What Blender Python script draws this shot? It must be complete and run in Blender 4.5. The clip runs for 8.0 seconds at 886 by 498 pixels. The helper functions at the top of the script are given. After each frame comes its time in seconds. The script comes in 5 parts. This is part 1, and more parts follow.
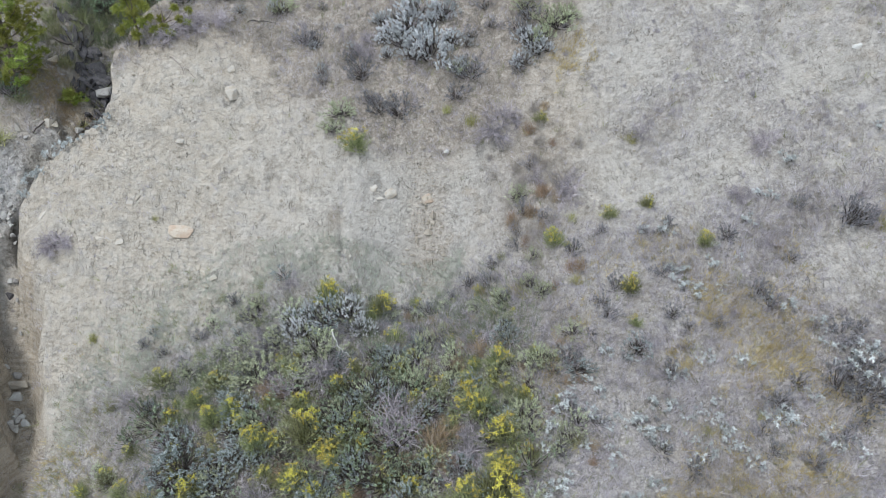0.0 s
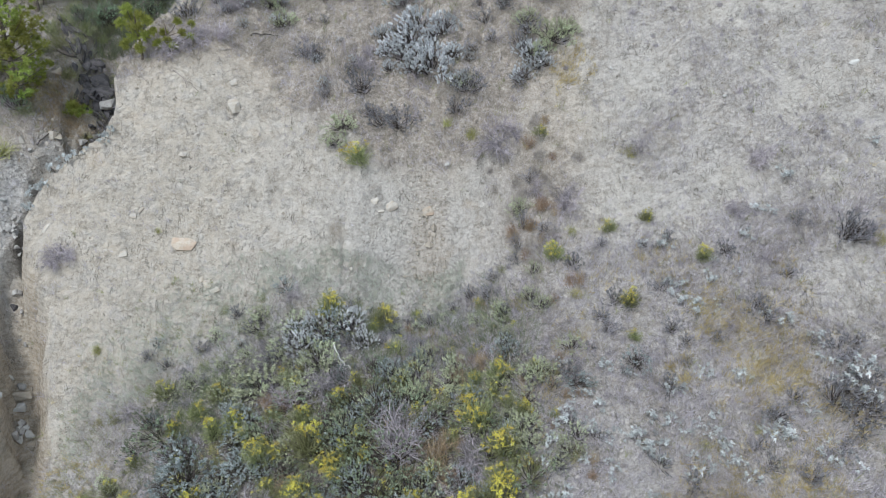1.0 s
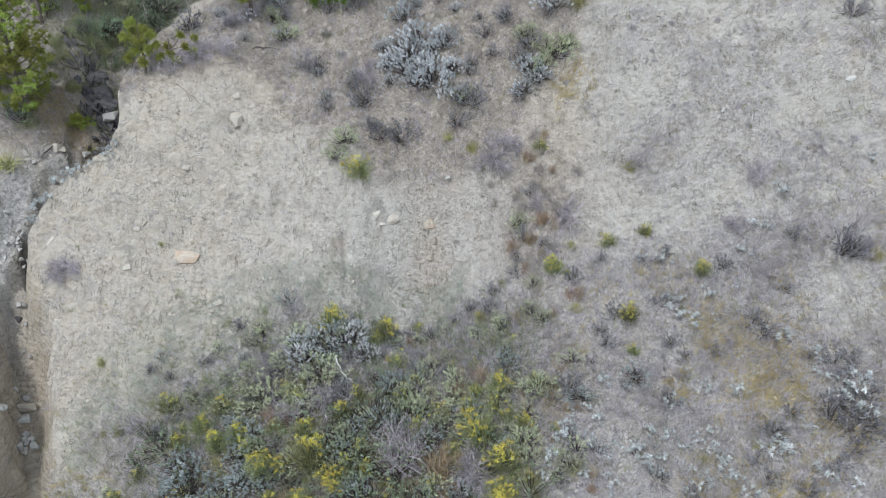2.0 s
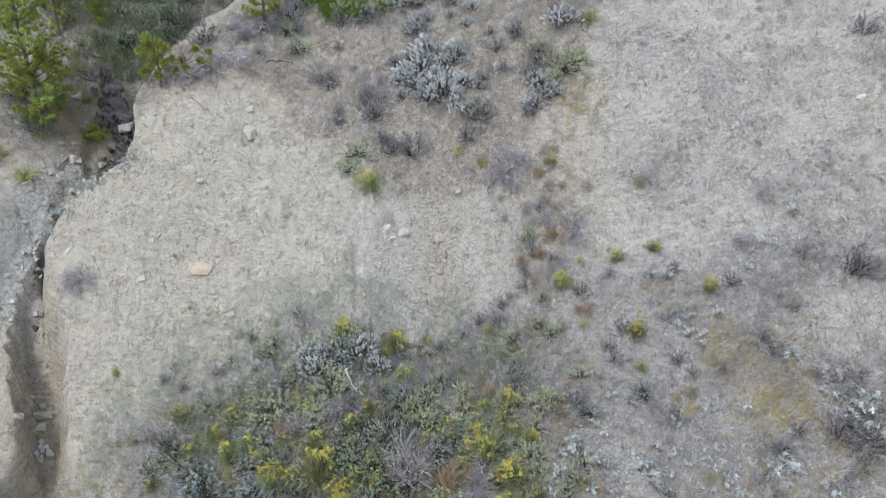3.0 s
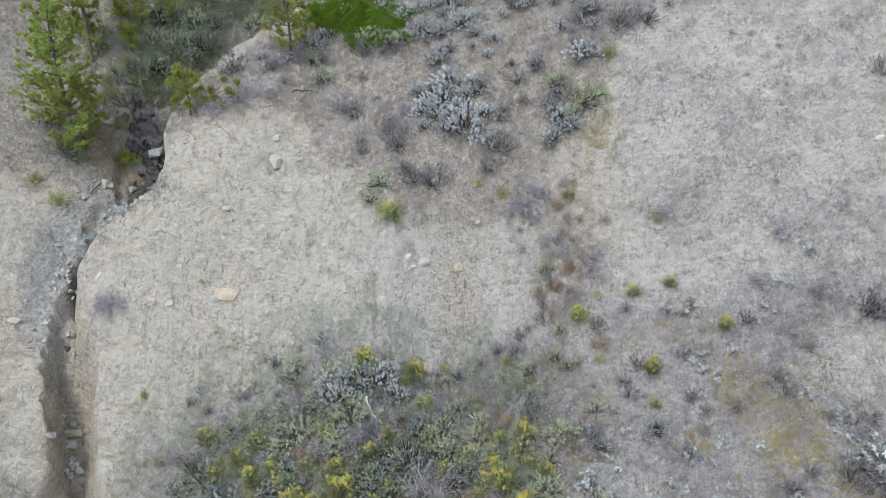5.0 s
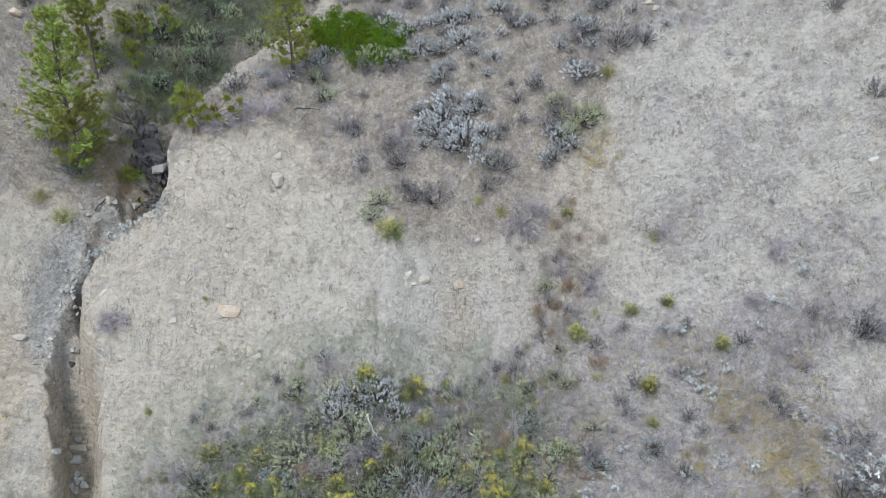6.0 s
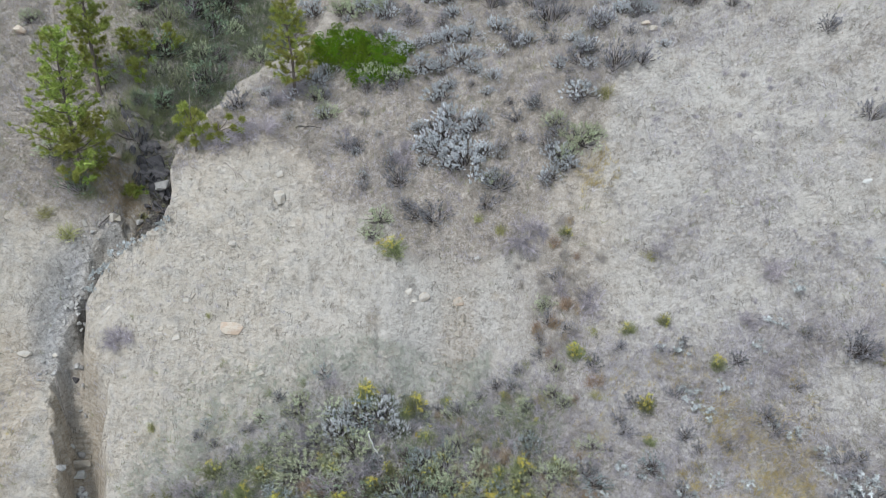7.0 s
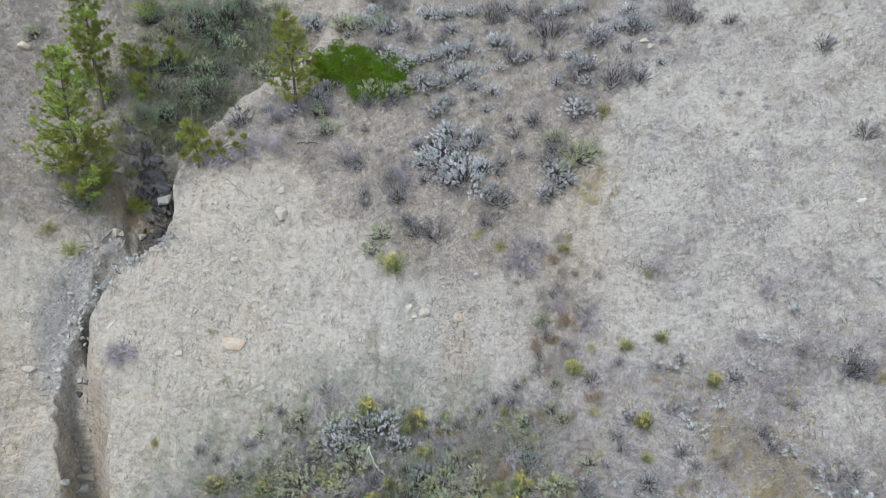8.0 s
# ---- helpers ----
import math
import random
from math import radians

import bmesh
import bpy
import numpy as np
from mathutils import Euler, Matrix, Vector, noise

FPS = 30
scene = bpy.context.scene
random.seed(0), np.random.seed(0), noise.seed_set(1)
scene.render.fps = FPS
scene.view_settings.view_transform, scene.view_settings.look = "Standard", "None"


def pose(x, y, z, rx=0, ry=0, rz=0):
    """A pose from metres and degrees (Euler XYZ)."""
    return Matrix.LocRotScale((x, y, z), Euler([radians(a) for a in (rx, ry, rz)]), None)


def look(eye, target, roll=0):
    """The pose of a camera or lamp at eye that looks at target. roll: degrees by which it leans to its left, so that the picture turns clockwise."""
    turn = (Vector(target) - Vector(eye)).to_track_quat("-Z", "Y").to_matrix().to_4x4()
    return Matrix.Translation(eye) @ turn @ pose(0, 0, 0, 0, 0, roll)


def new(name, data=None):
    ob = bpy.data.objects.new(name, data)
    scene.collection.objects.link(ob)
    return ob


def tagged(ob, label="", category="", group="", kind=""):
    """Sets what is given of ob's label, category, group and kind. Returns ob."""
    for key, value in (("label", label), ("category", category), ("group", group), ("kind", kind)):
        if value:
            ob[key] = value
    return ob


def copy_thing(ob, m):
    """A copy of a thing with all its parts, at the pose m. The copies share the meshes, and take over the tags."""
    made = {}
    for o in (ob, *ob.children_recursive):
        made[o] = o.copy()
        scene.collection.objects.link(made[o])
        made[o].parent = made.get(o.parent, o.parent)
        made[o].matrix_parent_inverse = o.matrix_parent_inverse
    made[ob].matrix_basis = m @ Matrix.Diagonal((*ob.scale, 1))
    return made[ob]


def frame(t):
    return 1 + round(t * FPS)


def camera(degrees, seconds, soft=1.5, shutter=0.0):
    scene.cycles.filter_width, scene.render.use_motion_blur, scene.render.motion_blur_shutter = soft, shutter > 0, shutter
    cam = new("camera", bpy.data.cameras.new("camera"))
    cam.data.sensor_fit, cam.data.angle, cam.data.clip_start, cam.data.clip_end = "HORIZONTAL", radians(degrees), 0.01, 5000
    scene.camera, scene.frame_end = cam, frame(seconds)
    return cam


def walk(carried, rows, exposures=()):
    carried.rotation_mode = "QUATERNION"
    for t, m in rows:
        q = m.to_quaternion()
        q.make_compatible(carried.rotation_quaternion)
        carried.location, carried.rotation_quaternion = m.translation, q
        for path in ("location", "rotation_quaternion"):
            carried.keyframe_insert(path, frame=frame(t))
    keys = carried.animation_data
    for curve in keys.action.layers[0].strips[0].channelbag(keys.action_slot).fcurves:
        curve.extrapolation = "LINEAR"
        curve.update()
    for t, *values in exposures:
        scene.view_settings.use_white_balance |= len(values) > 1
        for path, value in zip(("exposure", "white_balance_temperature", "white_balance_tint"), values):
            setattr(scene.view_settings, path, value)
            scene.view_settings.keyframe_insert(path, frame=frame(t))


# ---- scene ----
cam = camera(64.4, 8.0, soft=0.45)
walk(cam, [
    (0.0, look((-0.022, 0.461, 17.706), (-0.022, 2.26, 16.833))),
    (0.5, look((-0.034, 0.458, 17.994), (-0.034, 2.258, 17.123))),
    (1.0, look((-0.042, 0.453, 18.316), (-0.043, 2.253, 17.445))),
    (1.5, look((-0.062, 0.446, 18.632), (-0.062, 2.246, 17.761))),
    (2.8, look((-0.104, 0.472, 19.63), (-0.121, 2.269, 18.757))),
    (3.0, look((-0.107, 0.472, 19.755), (-0.135, 2.270, 18.882))),
    (3.5, look((-0.106, 0.467, 20.066), (-0.166, 2.266, 19.195))),
    (4.0, look((-0.112, 0.464, 20.443), (-0.194, 2.263, 19.572))),
    (4.5, look((-0.112, 0.460, 20.868), (-0.195, 2.258, 19.997))),
    (6.0, look((-0.107, 0.440, 22.292), (-0.191, 2.239, 21.422))),
    (6.5, look((-0.110, 0.432, 22.771), (-0.194, 2.232, 21.903))),
    (7.0, look((-0.104, 0.428, 23.262), (-0.188, 2.228, 22.394))),
    (7.5, look((-0.100, 0.415, 23.702), (-0.184, 2.216, 22.836))),
    (8.0, look((-0.089, 0.395, 24.112), (-0.173, 2.197, 23.248))),
], exposures=[(0.0, 0.03), (8.0, 0.03)])

# ---- overcast daylight ----
SUN_HEIGHT, SUN_FROM = 60.0, 215.0  # degrees above the horizon; compass bearing, y is north
world = bpy.data.worlds.new("sky")
scene.world = world
world.use_nodes = True
wn = world.node_tree
wn.nodes.clear()
sky = wn.nodes.new("ShaderNodeTexSky")
sky.sky_type = "NISHITA"
sky.sun_disc = False
sky.sun_elevation, sky.sun_rotation = radians(SUN_HEIGHT), radians(SUN_FROM)
sky.air_density, sky.dust_density, sky.ozone_density = 1.0, 4.0, 1.0
cloud = wn.nodes.new("ShaderNodeMix")
cloud.data_type = "RGBA"
cloud.inputs["Factor"].default_value = 0.7
cloud.inputs["B"].default_value = (7.1, 8.1, 9.15, 1)
back = wn.nodes.new("ShaderNodeBackground")
back.inputs["Strength"].default_value = 0.125
world_out = wn.nodes.new("ShaderNodeOutputWorld")
wn.links.new(sky.outputs["Color"], cloud.inputs["A"])
wn.links.new(cloud.outputs["Result"], back.inputs["Color"])
wn.links.new(back.outputs["Background"], world_out.inputs["Surface"])

sun_data = bpy.data.lights.new("sun", "SUN")
sun_data.energy, sun_data.angle, sun_data.color = 2.4, radians(14), (0.978, 0.985, 0.985)
sun_lamp = new("sun", sun_data)
sun_at = Vector((math.sin(radians(SUN_FROM)), math.cos(radians(SUN_FROM)), math.tan(radians(SUN_HEIGHT)))) * 60
sun_lamp.matrix_world = look(sun_at, (0, 0, 0))


# ---- materials ----
def shader(name, rough=0.9, spec=0.2):
    """An empty node material: its node tree, the surface node and a maker of linked nodes."""
    m = bpy.data.materials.new(name)
    m.use_nodes = True
    t = m.node_tree
    bsdf = t.nodes["Principled BSDF"]
    bsdf.inputs["Roughness"].default_value = rough
    bsdf.inputs["Specular IOR Level"].default_value = spec

    def node(kind, values=None, **settings):
        n = t.nodes.new("ShaderNode" + kind)
        for key, value in settings.items():
            setattr(n, key, value)
        for key, value in (values or {}).items():
            if isinstance(value, bpy.types.NodeSocket):
                t.links.new(value, n.inputs[key])
            else:
                n.inputs[key].default_value = value
        return n

    return m, t, bsdf, node


def blend(node, factor, a, b, mode="MIX"):
    """Mix two colours (sockets or triples)."""
    full = lambda c: (*c, 1) if isinstance(c, tuple) and len(c) == 3 else c
    n = node("Mix", data_type="RGBA", blend_type=mode)
    for slot, value in ((0, factor), (6, full(a)), (7, full(b))):
        if isinstance(value, bpy.types.NodeSocket):
            n.id_data.links.new(value, n.inputs[slot])
        else:
            n.inputs[slot].default_value = value
    return n.outputs[2]


def band(node, value, low, high, out_low=0.0, out_high=1.0):
    return node("MapRange", {"Value": value, "From Min": low, "From Max": high, "To Min": out_low, "To Max": out_high}, clamp=True).outputs["Result"]


def plant_material(name, dark, light, tint, rough=0.75, spread=1.0, tufted=False):
    """Leaves, blades or twigs: every leaf a little different, every plant too, greyer dust in patches."""
    m, t, bsdf, node = shader(name, rough, 0.25)
    island = node("NewGeometry").outputs["Random Per Island"]
    each = node("ObjectInfo").outputs["Random"]
    where = node("TexCoord").outputs["Object"]
    patch = node("TexNoise", {"Vector": where, "Scale": 5.0, "Detail": 2.0}).outputs["Fac"]
    if tufted:
        tuft = node("Attribute", attribute_name="tuft").outputs["Fac"]
        island = node("Mix", {0: 0.55, 2: island, 3: tuft}).outputs[0]
    col = blend(node, island, dark, light)
    col = blend(node, band(node, patch, 0.45, 0.75, 0.0, 0.7 * spread), col, tint)
    value = band(node, each, 0, 1, 1 - 0.24 * spread, 1 + 0.24 * spread)
    col = node("HueSaturation", {"Color": col, "Value": value, "Hue": band(node, each, 0, 1, 0.483, 0.517)}).outputs["Color"]
    t.links.new(col, bsdf.inputs["Base Color"])
    return m


def stone_material(name, base, stain, dark, scale=6.0, rough=0.9):
    m, t, bsdf, node = shader(name, rough, 0.2)
    where = node("TexCoord").outputs["Object"]
    big = node("TexNoise", {"Vector": where, "Scale": scale, "Detail": 5.0}).outputs["Fac"]
    fine = node("TexNoise", {"Vector": where, "Scale": scale * 9, "Detail": 4.0}).outputs["Fac"]
    col = blend(node, band(node, big, 0.42, 0.60), base, stain)
    vein = node("TexNoise", {"Vector": where, "Scale": scale * 2.2, "Detail": 4.0, "Distortion": 1.6, "W": 5.0}, noise_dimensions="4D").outputs["Fac"]
    col = blend(node, band(node, vein, 0.56, 0.66, 0, 0.6), col, dark)
    col = blend(node, band(node, fine, 0.55, 0.75, 0, 0.6), col, dark)
    each = node("ObjectInfo").outputs["Random"]
    col = node("HueSaturation", {"Color": col, "Value": band(node, each, 0, 1, 0.85, 1.12)}).outputs["Color"]
    bump = node("Bump", {"Strength": 0.6, "Distance": 0.02, "Height": fine})
    t.links.new(col, bsdf.inputs["Base Color"])
    t.links.new(bump.outputs["Normal"], bsdf.inputs["Normal"])
    return m


def ground_material():
    """Dry clay hillside: pale crust, grey weathered patches, cracks, plant litter, gravel."""
    m, t, bsdf, node = shader("dry_clay_hillside", 0.95, 0.1)
    where = node("TexCoord").outputs["Object"]
    litter = node("Attribute", attribute_name="litter").outputs["Fac"]
    pale = node("Attribute", attribute_name="pale").outputs["Fac"]
    steep = node("Attribute", attribute_name="scarp").outputs["Fac"]
    n_big = node("TexNoise", {"Vector": where, "Scale": 0.35, "Detail": 4.0}).outputs["Fac"]
    n_mid = node("TexNoise", {"Vector": where, "Scale": 1.7, "Detail": 6.0, "Roughness": 0.62}).outputs["Fac"]
    n_fine = node("TexNoise", {"Vector": where, "Scale": 7.0, "Detail": 6.0, "Roughness": 0.68, "Distortion": 0.9}).outputs["Fac"]
    n_grit = node("TexNoise", {"Vector": where, "Scale": 21.0, "Detail": 4.0, "Roughness": 0.7}).outputs["Fac"]
    ash = node("Attribute", attribute_name="ash").outputs["Fac"]
    # crust broken into small uneven flakes
    stir = node("TexNoise", {"Vector": where, "Scale": 2.4, "Detail": 6.0, "Roughness": 0.75}).outputs["Color"]
    stirred = node("VectorMath", {0: stir, 1: (0.8, 0.8, 0.8), 2: where}, operation="MULTIPLY_ADD").outputs["Vector"]
    flake = node("TexVoronoi", {"Vector": stirred, "Scale": 4.2, "Randomness": 1.0}, feature="DISTANCE_TO_EDGE").outputs["Distance"]
    col = blend(node, band(node, n_big, 0.4, 0.62), (0.48, 0.47, 0.45), (0.54, 0.525, 0.49))
    col = blend(node, pale, col, (0.555, 0.51, 0.435))
    col = blend(node, band(node, n_mid, 0.47, 0.64, 0, 0.65), col, (0.59, 0.575, 0.545))
    col = blend(node, band(node, n_mid, 0.47, 0.34, 0, 0.55), col, (0.35, 0.32, 0.28))
    rust = node("TexNoise", {"Vector": where, "Scale": 0.8, "Detail": 3.0, "W": 3.0}, noise_dimensions="4D").outputs["Fac"]
    col = blend(node, band(node, rust, 0.58, 0.74, 0, 0.4), col, (0.43, 0.345, 0.24))
    warm = node("Attribute", attribute_name="earth").outputs["Fac"]
    col = blend(node, node("Math", {0: warm, 1: 0.55}, operation="MULTIPLY").outputs[0], col, (0.45, 0.385, 0.315))
    # bedding of the bare scarps
    flat = node("Mapping", {"Vector": where, "Scale": (0.35, 0.35, 5.0)}).outputs["Vector"]
    beds = node("TexNoise", {"Vector": flat, "Scale": 1.3, "Detail": 6.0, "Roughness": 0.65}).outputs["Fac"]
    bedded = blend(node, band(node, beds, 0.38, 0.64), (0.40, 0.335, 0.255), (0.59, 0.525, 0.43))
    col = blend(node, steep, col, bedded)
    col = blend(node, ash, col, blend(node, band(node, n_fine, 0.35, 0.65), (0.36, 0.36, 0.365), (0.66, 0.665, 0.67)))
    dead = blend(node, band(node, n_fine, 0.36, 0.64), (0.24, 0.23, 0.235), (0.53, 0.515, 0.525))
    earth = node("Attribute", attribute_name="earth").outputs["Fac"]
    dead = blend(node, earth, dead, blend(node, band(node, n_fine, 0.36, 0.64), (0.20, 0.175, 0.15), (0.47, 0.42, 0.375)))
    cover_now = node("Math", {0: litter, 1: band(node, n_mid, 0.3, 0.65, 0.45, 1.2)}, operation="MULTIPLY", use_clamp=True).outputs[0]
    col = blend(node, cover_now, col, dead)
    # dark humus, with the shade under close shrubs painted into its colour
    mulch_shade = node("Attribute", attribute_name="mulch_shade").outputs["Fac"]
    col = blend(node, mulch_shade, col, blend(node, band(node, n_fine, 0.36, 0.64), (0.035, 0.032, 0.032), (0.15, 0.14, 0.14)))
    # runnels down the slope
    fall = node("Mapping", {"Vector": where, "Rotation": (0, 0, 0.2), "Scale": (3.4, 0.55, 0.55)}).outputs["Vector"]
    streak = node("TexNoise", {"Vector": fall, "Scale": 1.5, "Detail": 5.0, "Roughness": 0.65, "Distortion": 0.5}).outputs["Fac"]
    col = blend(node, band(node, streak, 0.48, 0.32, 0, 0.4), col, (0.315, 0.285, 0.24))
    col = blend(node, band(node, streak, 0.54, 0.70, 0, 0.4), col, (0.545, 0.525, 0.48))
    # crumbled crust: relief shading painted in, lighter crests, darker dips of the bump
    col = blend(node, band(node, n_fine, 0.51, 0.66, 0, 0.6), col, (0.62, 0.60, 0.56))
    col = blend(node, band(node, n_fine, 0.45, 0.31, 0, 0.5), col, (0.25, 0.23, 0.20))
    # dark shale, near black so that it also carries the channel's shade
    shale_shade = node("Attribute", attribute_name="shale_shade").outputs["Fac"]
    col = blend(node, shale_shade, col, blend(node, band(node, n_fine, 0.35, 0.65), (0.035, 0.032, 0.032), (0.16, 0.15, 0.14)))
    # wandering cracks of two sizes, and gaps between the plates of a few dried patches
    down = node("Mapping", {"Vector": where, "Rotation": (0, 0, 0.2), "Scale": (1.5, 0.6, 0.6)}).outputs["Vector"]
    wander_a = node("TexNoise", {"Vector": down, "Scale": 2.1, "Detail": 3.0, "Distortion": 0.9}).outputs["Fac"]
    wander_b = node("TexNoise", {"Vector": where, "Scale": 6.0, "Detail": 2.0, "Distortion": 1.4}).outputs["Fac"]
    off_a = node("Math", {0: node("Math", {0: wander_a, 1: 0.5}, operation="SUBTRACT").outputs[0]}, operation="ABSOLUTE").outputs[0]
    off_b = node("Math", {0: node("Math", {0: wander_b, 1: 0.5}, operation="SUBTRACT").outputs[0]}, operation="ABSOLUTE").outputs[0]
    some_a = band(node, node("TexNoise", {"Vector": where, "Scale": 1.1, "Detail": 2.0}).outputs["Fac"], 0.46, 0.60)
    some_b = band(node, node("TexNoise", {"Vector": where, "Scale": 2.6, "Detail": 2.0}).outputs["Fac"], 0.50, 0.62)
    line_a = node("Math", {0: band(node, off_a, 0.002, 0.015, 0.75, 0), 1: some_a}, operation="MULTIPLY").outputs[0]
    line_b = node("Math", {0: band(node, off_b, 0.003, 0.018, 0.5, 0), 1: some_b}, operation="MULTIPLY").outputs[0]
    plates = node("TexVoronoi", {"Vector": stirred, "Scale": 3.0, "Randomness": 1.0}, feature="DISTANCE_TO_EDGE").outputs["Distance"]
    line_c = node("Math", {0: band(node, plates, 0.0, 0.03, 0.5, 0), 1: band(node, n_mid, 0.52, 0.62)}, operation="MULTIPLY").outputs[0]
    lines = node("Math", {0: node("Math", {0: line_a, 1: line_b}, operation="MAXIMUM").outputs[0], 1: line_c}, operation="MAXIMUM").outputs[0]
    scaly = node("TexNoise", {"Vector": where, "Scale": 0.9, "Detail": 3.0, "W": 8.0}, noise_dimensions="4D").outputs["Fac"]
    gap = node("Math", {0: band(node, flake, 0.0, 0.045, 0.5, 0), 1: band(node, scaly, 0.52, 0.66, 0.0, 1.0)}, operation="MULTIPLY").outputs[0]
    # diagonal wisps of stretched noise: darker where low, lighter where high
    stretched = node("Mapping", {"Vector": stirred, "Rotation": (0, 0, 0.7), "Scale": (1.0, 3.2, 2.0)}).outputs["Vector"]
    wisp = node("TexNoise", {"Vector": stretched, "Scale": 1.9, "Detail": 5.0, "Roughness": 0.7}).outputs["Fac"]
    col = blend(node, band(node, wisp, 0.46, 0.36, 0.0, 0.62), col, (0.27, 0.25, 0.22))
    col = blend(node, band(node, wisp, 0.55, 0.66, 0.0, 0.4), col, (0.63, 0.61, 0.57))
    lines = node("Math", {0: lines, 1: gap}, operation="MAXIMUM").outputs[0]
    col = blend(node, lines, col, (0.13, 0.12, 0.105))
    col = blend(node, band(node, n_grit, 0.57, 0.72, 0, 0.5), col, (0.19, 0.18, 0.16))
    col = blend(node, band(node, n_grit, 0.45, 0.32, 0, 0.4), col, (0.68, 0.67, 0.64))
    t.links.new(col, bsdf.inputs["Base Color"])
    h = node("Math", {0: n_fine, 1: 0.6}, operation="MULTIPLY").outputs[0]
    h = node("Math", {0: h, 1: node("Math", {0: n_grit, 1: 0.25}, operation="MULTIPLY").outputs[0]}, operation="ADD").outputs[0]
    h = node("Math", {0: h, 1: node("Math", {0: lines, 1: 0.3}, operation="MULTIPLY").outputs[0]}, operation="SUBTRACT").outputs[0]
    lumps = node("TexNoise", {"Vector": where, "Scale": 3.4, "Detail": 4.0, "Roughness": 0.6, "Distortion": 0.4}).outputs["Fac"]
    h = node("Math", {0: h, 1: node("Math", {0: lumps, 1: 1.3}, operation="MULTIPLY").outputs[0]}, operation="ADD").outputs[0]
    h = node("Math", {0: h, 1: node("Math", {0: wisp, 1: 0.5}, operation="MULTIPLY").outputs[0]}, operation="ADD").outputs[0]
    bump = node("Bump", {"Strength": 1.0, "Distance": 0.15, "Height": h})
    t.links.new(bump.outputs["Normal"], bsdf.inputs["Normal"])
    return m


GROUND = ground_material()
SAGE_LEAF = plant_material("silver_sage_leaf", (0.38, 0.405, 0.425), (0.78, 0.81, 0.83), (0.54, 0.565, 0.60))
DARK_LEAF = plant_material("dusky_sage_leaf", (0.13, 0.13, 0.145), (0.44, 0.45, 0.48), (0.25, 0.24, 0.275))
GREEN_LEAF = plant_material("green_sage_leaf", (0.10, 0.14, 0.085), (0.48, 0.56, 0.42), (0.24, 0.30, 0.215), spread=1.3)
TEAL_LEAF = plant_material("blue_green_sage_leaf", (0.13, 0.17, 0.17), (0.53, 0.595, 0.60), (0.26, 0.305, 0.32), spread=1.3)
PALE_LEAF = plant_material("pale_sage_leaf", (0.27, 0.31, 0.205), (0.64, 0.68, 0.49), (0.45, 0.49, 0.36))
BRUSH_STEM = plant_material("rabbitbrush_stem", (0.16, 0.19, 0.09), (0.40, 0.43, 0.22), (0.30, 0.31, 0.20))
FLOWER = plant_material("yellow_flower", (0.43, 0.38, 0.05), (0.74, 0.67, 0.17), (0.56, 0.51, 0.10), spread=0.6)
TUFT_LEAF = plant_material("yellow_green_blade", (0.24, 0.25, 0.09), (0.54, 0.53, 0.23), (0.40, 0.39, 0.20))
DEAD_TWIG = plant_material("weathered_twig", (0.26, 0.24, 0.265), (0.54, 0.51, 0.545), (0.38, 0.355, 0.405))
WOOD = plant_material("dark_shrub_wood", (0.05, 0.043, 0.04), (0.13, 0.115, 0.105), (0.09, 0.08, 0.075))
WHITE_LEAF = plant_material("woolly_white_leaf", (0.36, 0.395, 0.405), (0.68, 0.72, 0.725), (0.50, 0.535, 0.545))
JUNIPER_LEAF = plant_material("juniper_scale_leaf", (0.035, 0.095, 0.006), (0.22, 0.37, 0.025), (0.12, 0.22, 0.012))
PINE_NEEDLE = plant_material("pine_needle", (0.14, 0.205, 0.04), (0.52, 0.60, 0.17), (0.34, 0.41, 0.09))
YOUNG_NEEDLE = plant_material("yellowish_pine_needle", (0.16, 0.19, 0.035), (0.42, 0.46, 0.13), (0.34, 0.34, 0.09))
PINE_BARK = stone_material("grey_pine_bark", (0.22, 0.19, 0.17), (0.14, 0.115, 0.10), (0.08, 0.065, 0.055), 9.0)
BASIN_LEAF = plant_material("gully_shrub_leaf", (0.11, 0.17, 0.10), (0.42, 0.53, 0.39), (0.25, 0.33, 0.24), spread=1.3)
STRAW = plant_material("straw_blade", (0.30, 0.275, 0.24), (0.64, 0.605, 0.545), (0.43, 0.40, 0.365), spread=0.6, tufted=True)
ASHEN = plant_material("ashen_blade", (0.28, 0.265, 0.305), (0.70, 0.68, 0.735), (0.42, 0.40, 0.46), spread=0.6, tufted=True)
GOLD = plant_material("golden_blade", (0.33, 0.24, 0.12), (0.60, 0.49, 0.28), (0.47, 0.42, 0.20), spread=0.6, tufted=True)
GREENISH = plant_material("green_blade", (0.18, 0.21, 0.09), (0.45, 0.48, 0.27), (0.32, 0.34, 0.18), spread=0.6, tufted=True)
FUZZ = plant_material("pale_green_blade", (0.27, 0.295, 0.25), (0.54, 0.57, 0.50), (0.40, 0.43, 0.375), spread=0.6, tufted=True)
PALE_BLADE = plant_material("bleached_blade", (0.34, 0.325, 0.315), (0.64, 0.62, 0.595), (0.46, 0.44, 0.425), spread=0.6, tufted=True)
TWIG_LITTER = plant_material("lavender_twig_litter", (0.11, 0.105, 0.12), (0.55, 0.53, 0.585), (0.26, 0.245, 0.285), spread=0.6, tufted=True)
OLIVE = plant_material("olive_blade", (0.075, 0.10, 0.06), (0.37, 0.43, 0.29), (0.18, 0.225, 0.15), spread=0.6, tufted=True)
RUSSET = plant_material("russet_blade", (0.27, 0.19, 0.125), (0.54, 0.42, 0.30), (0.38, 0.28, 0.19), spread=0.6, tufted=True)
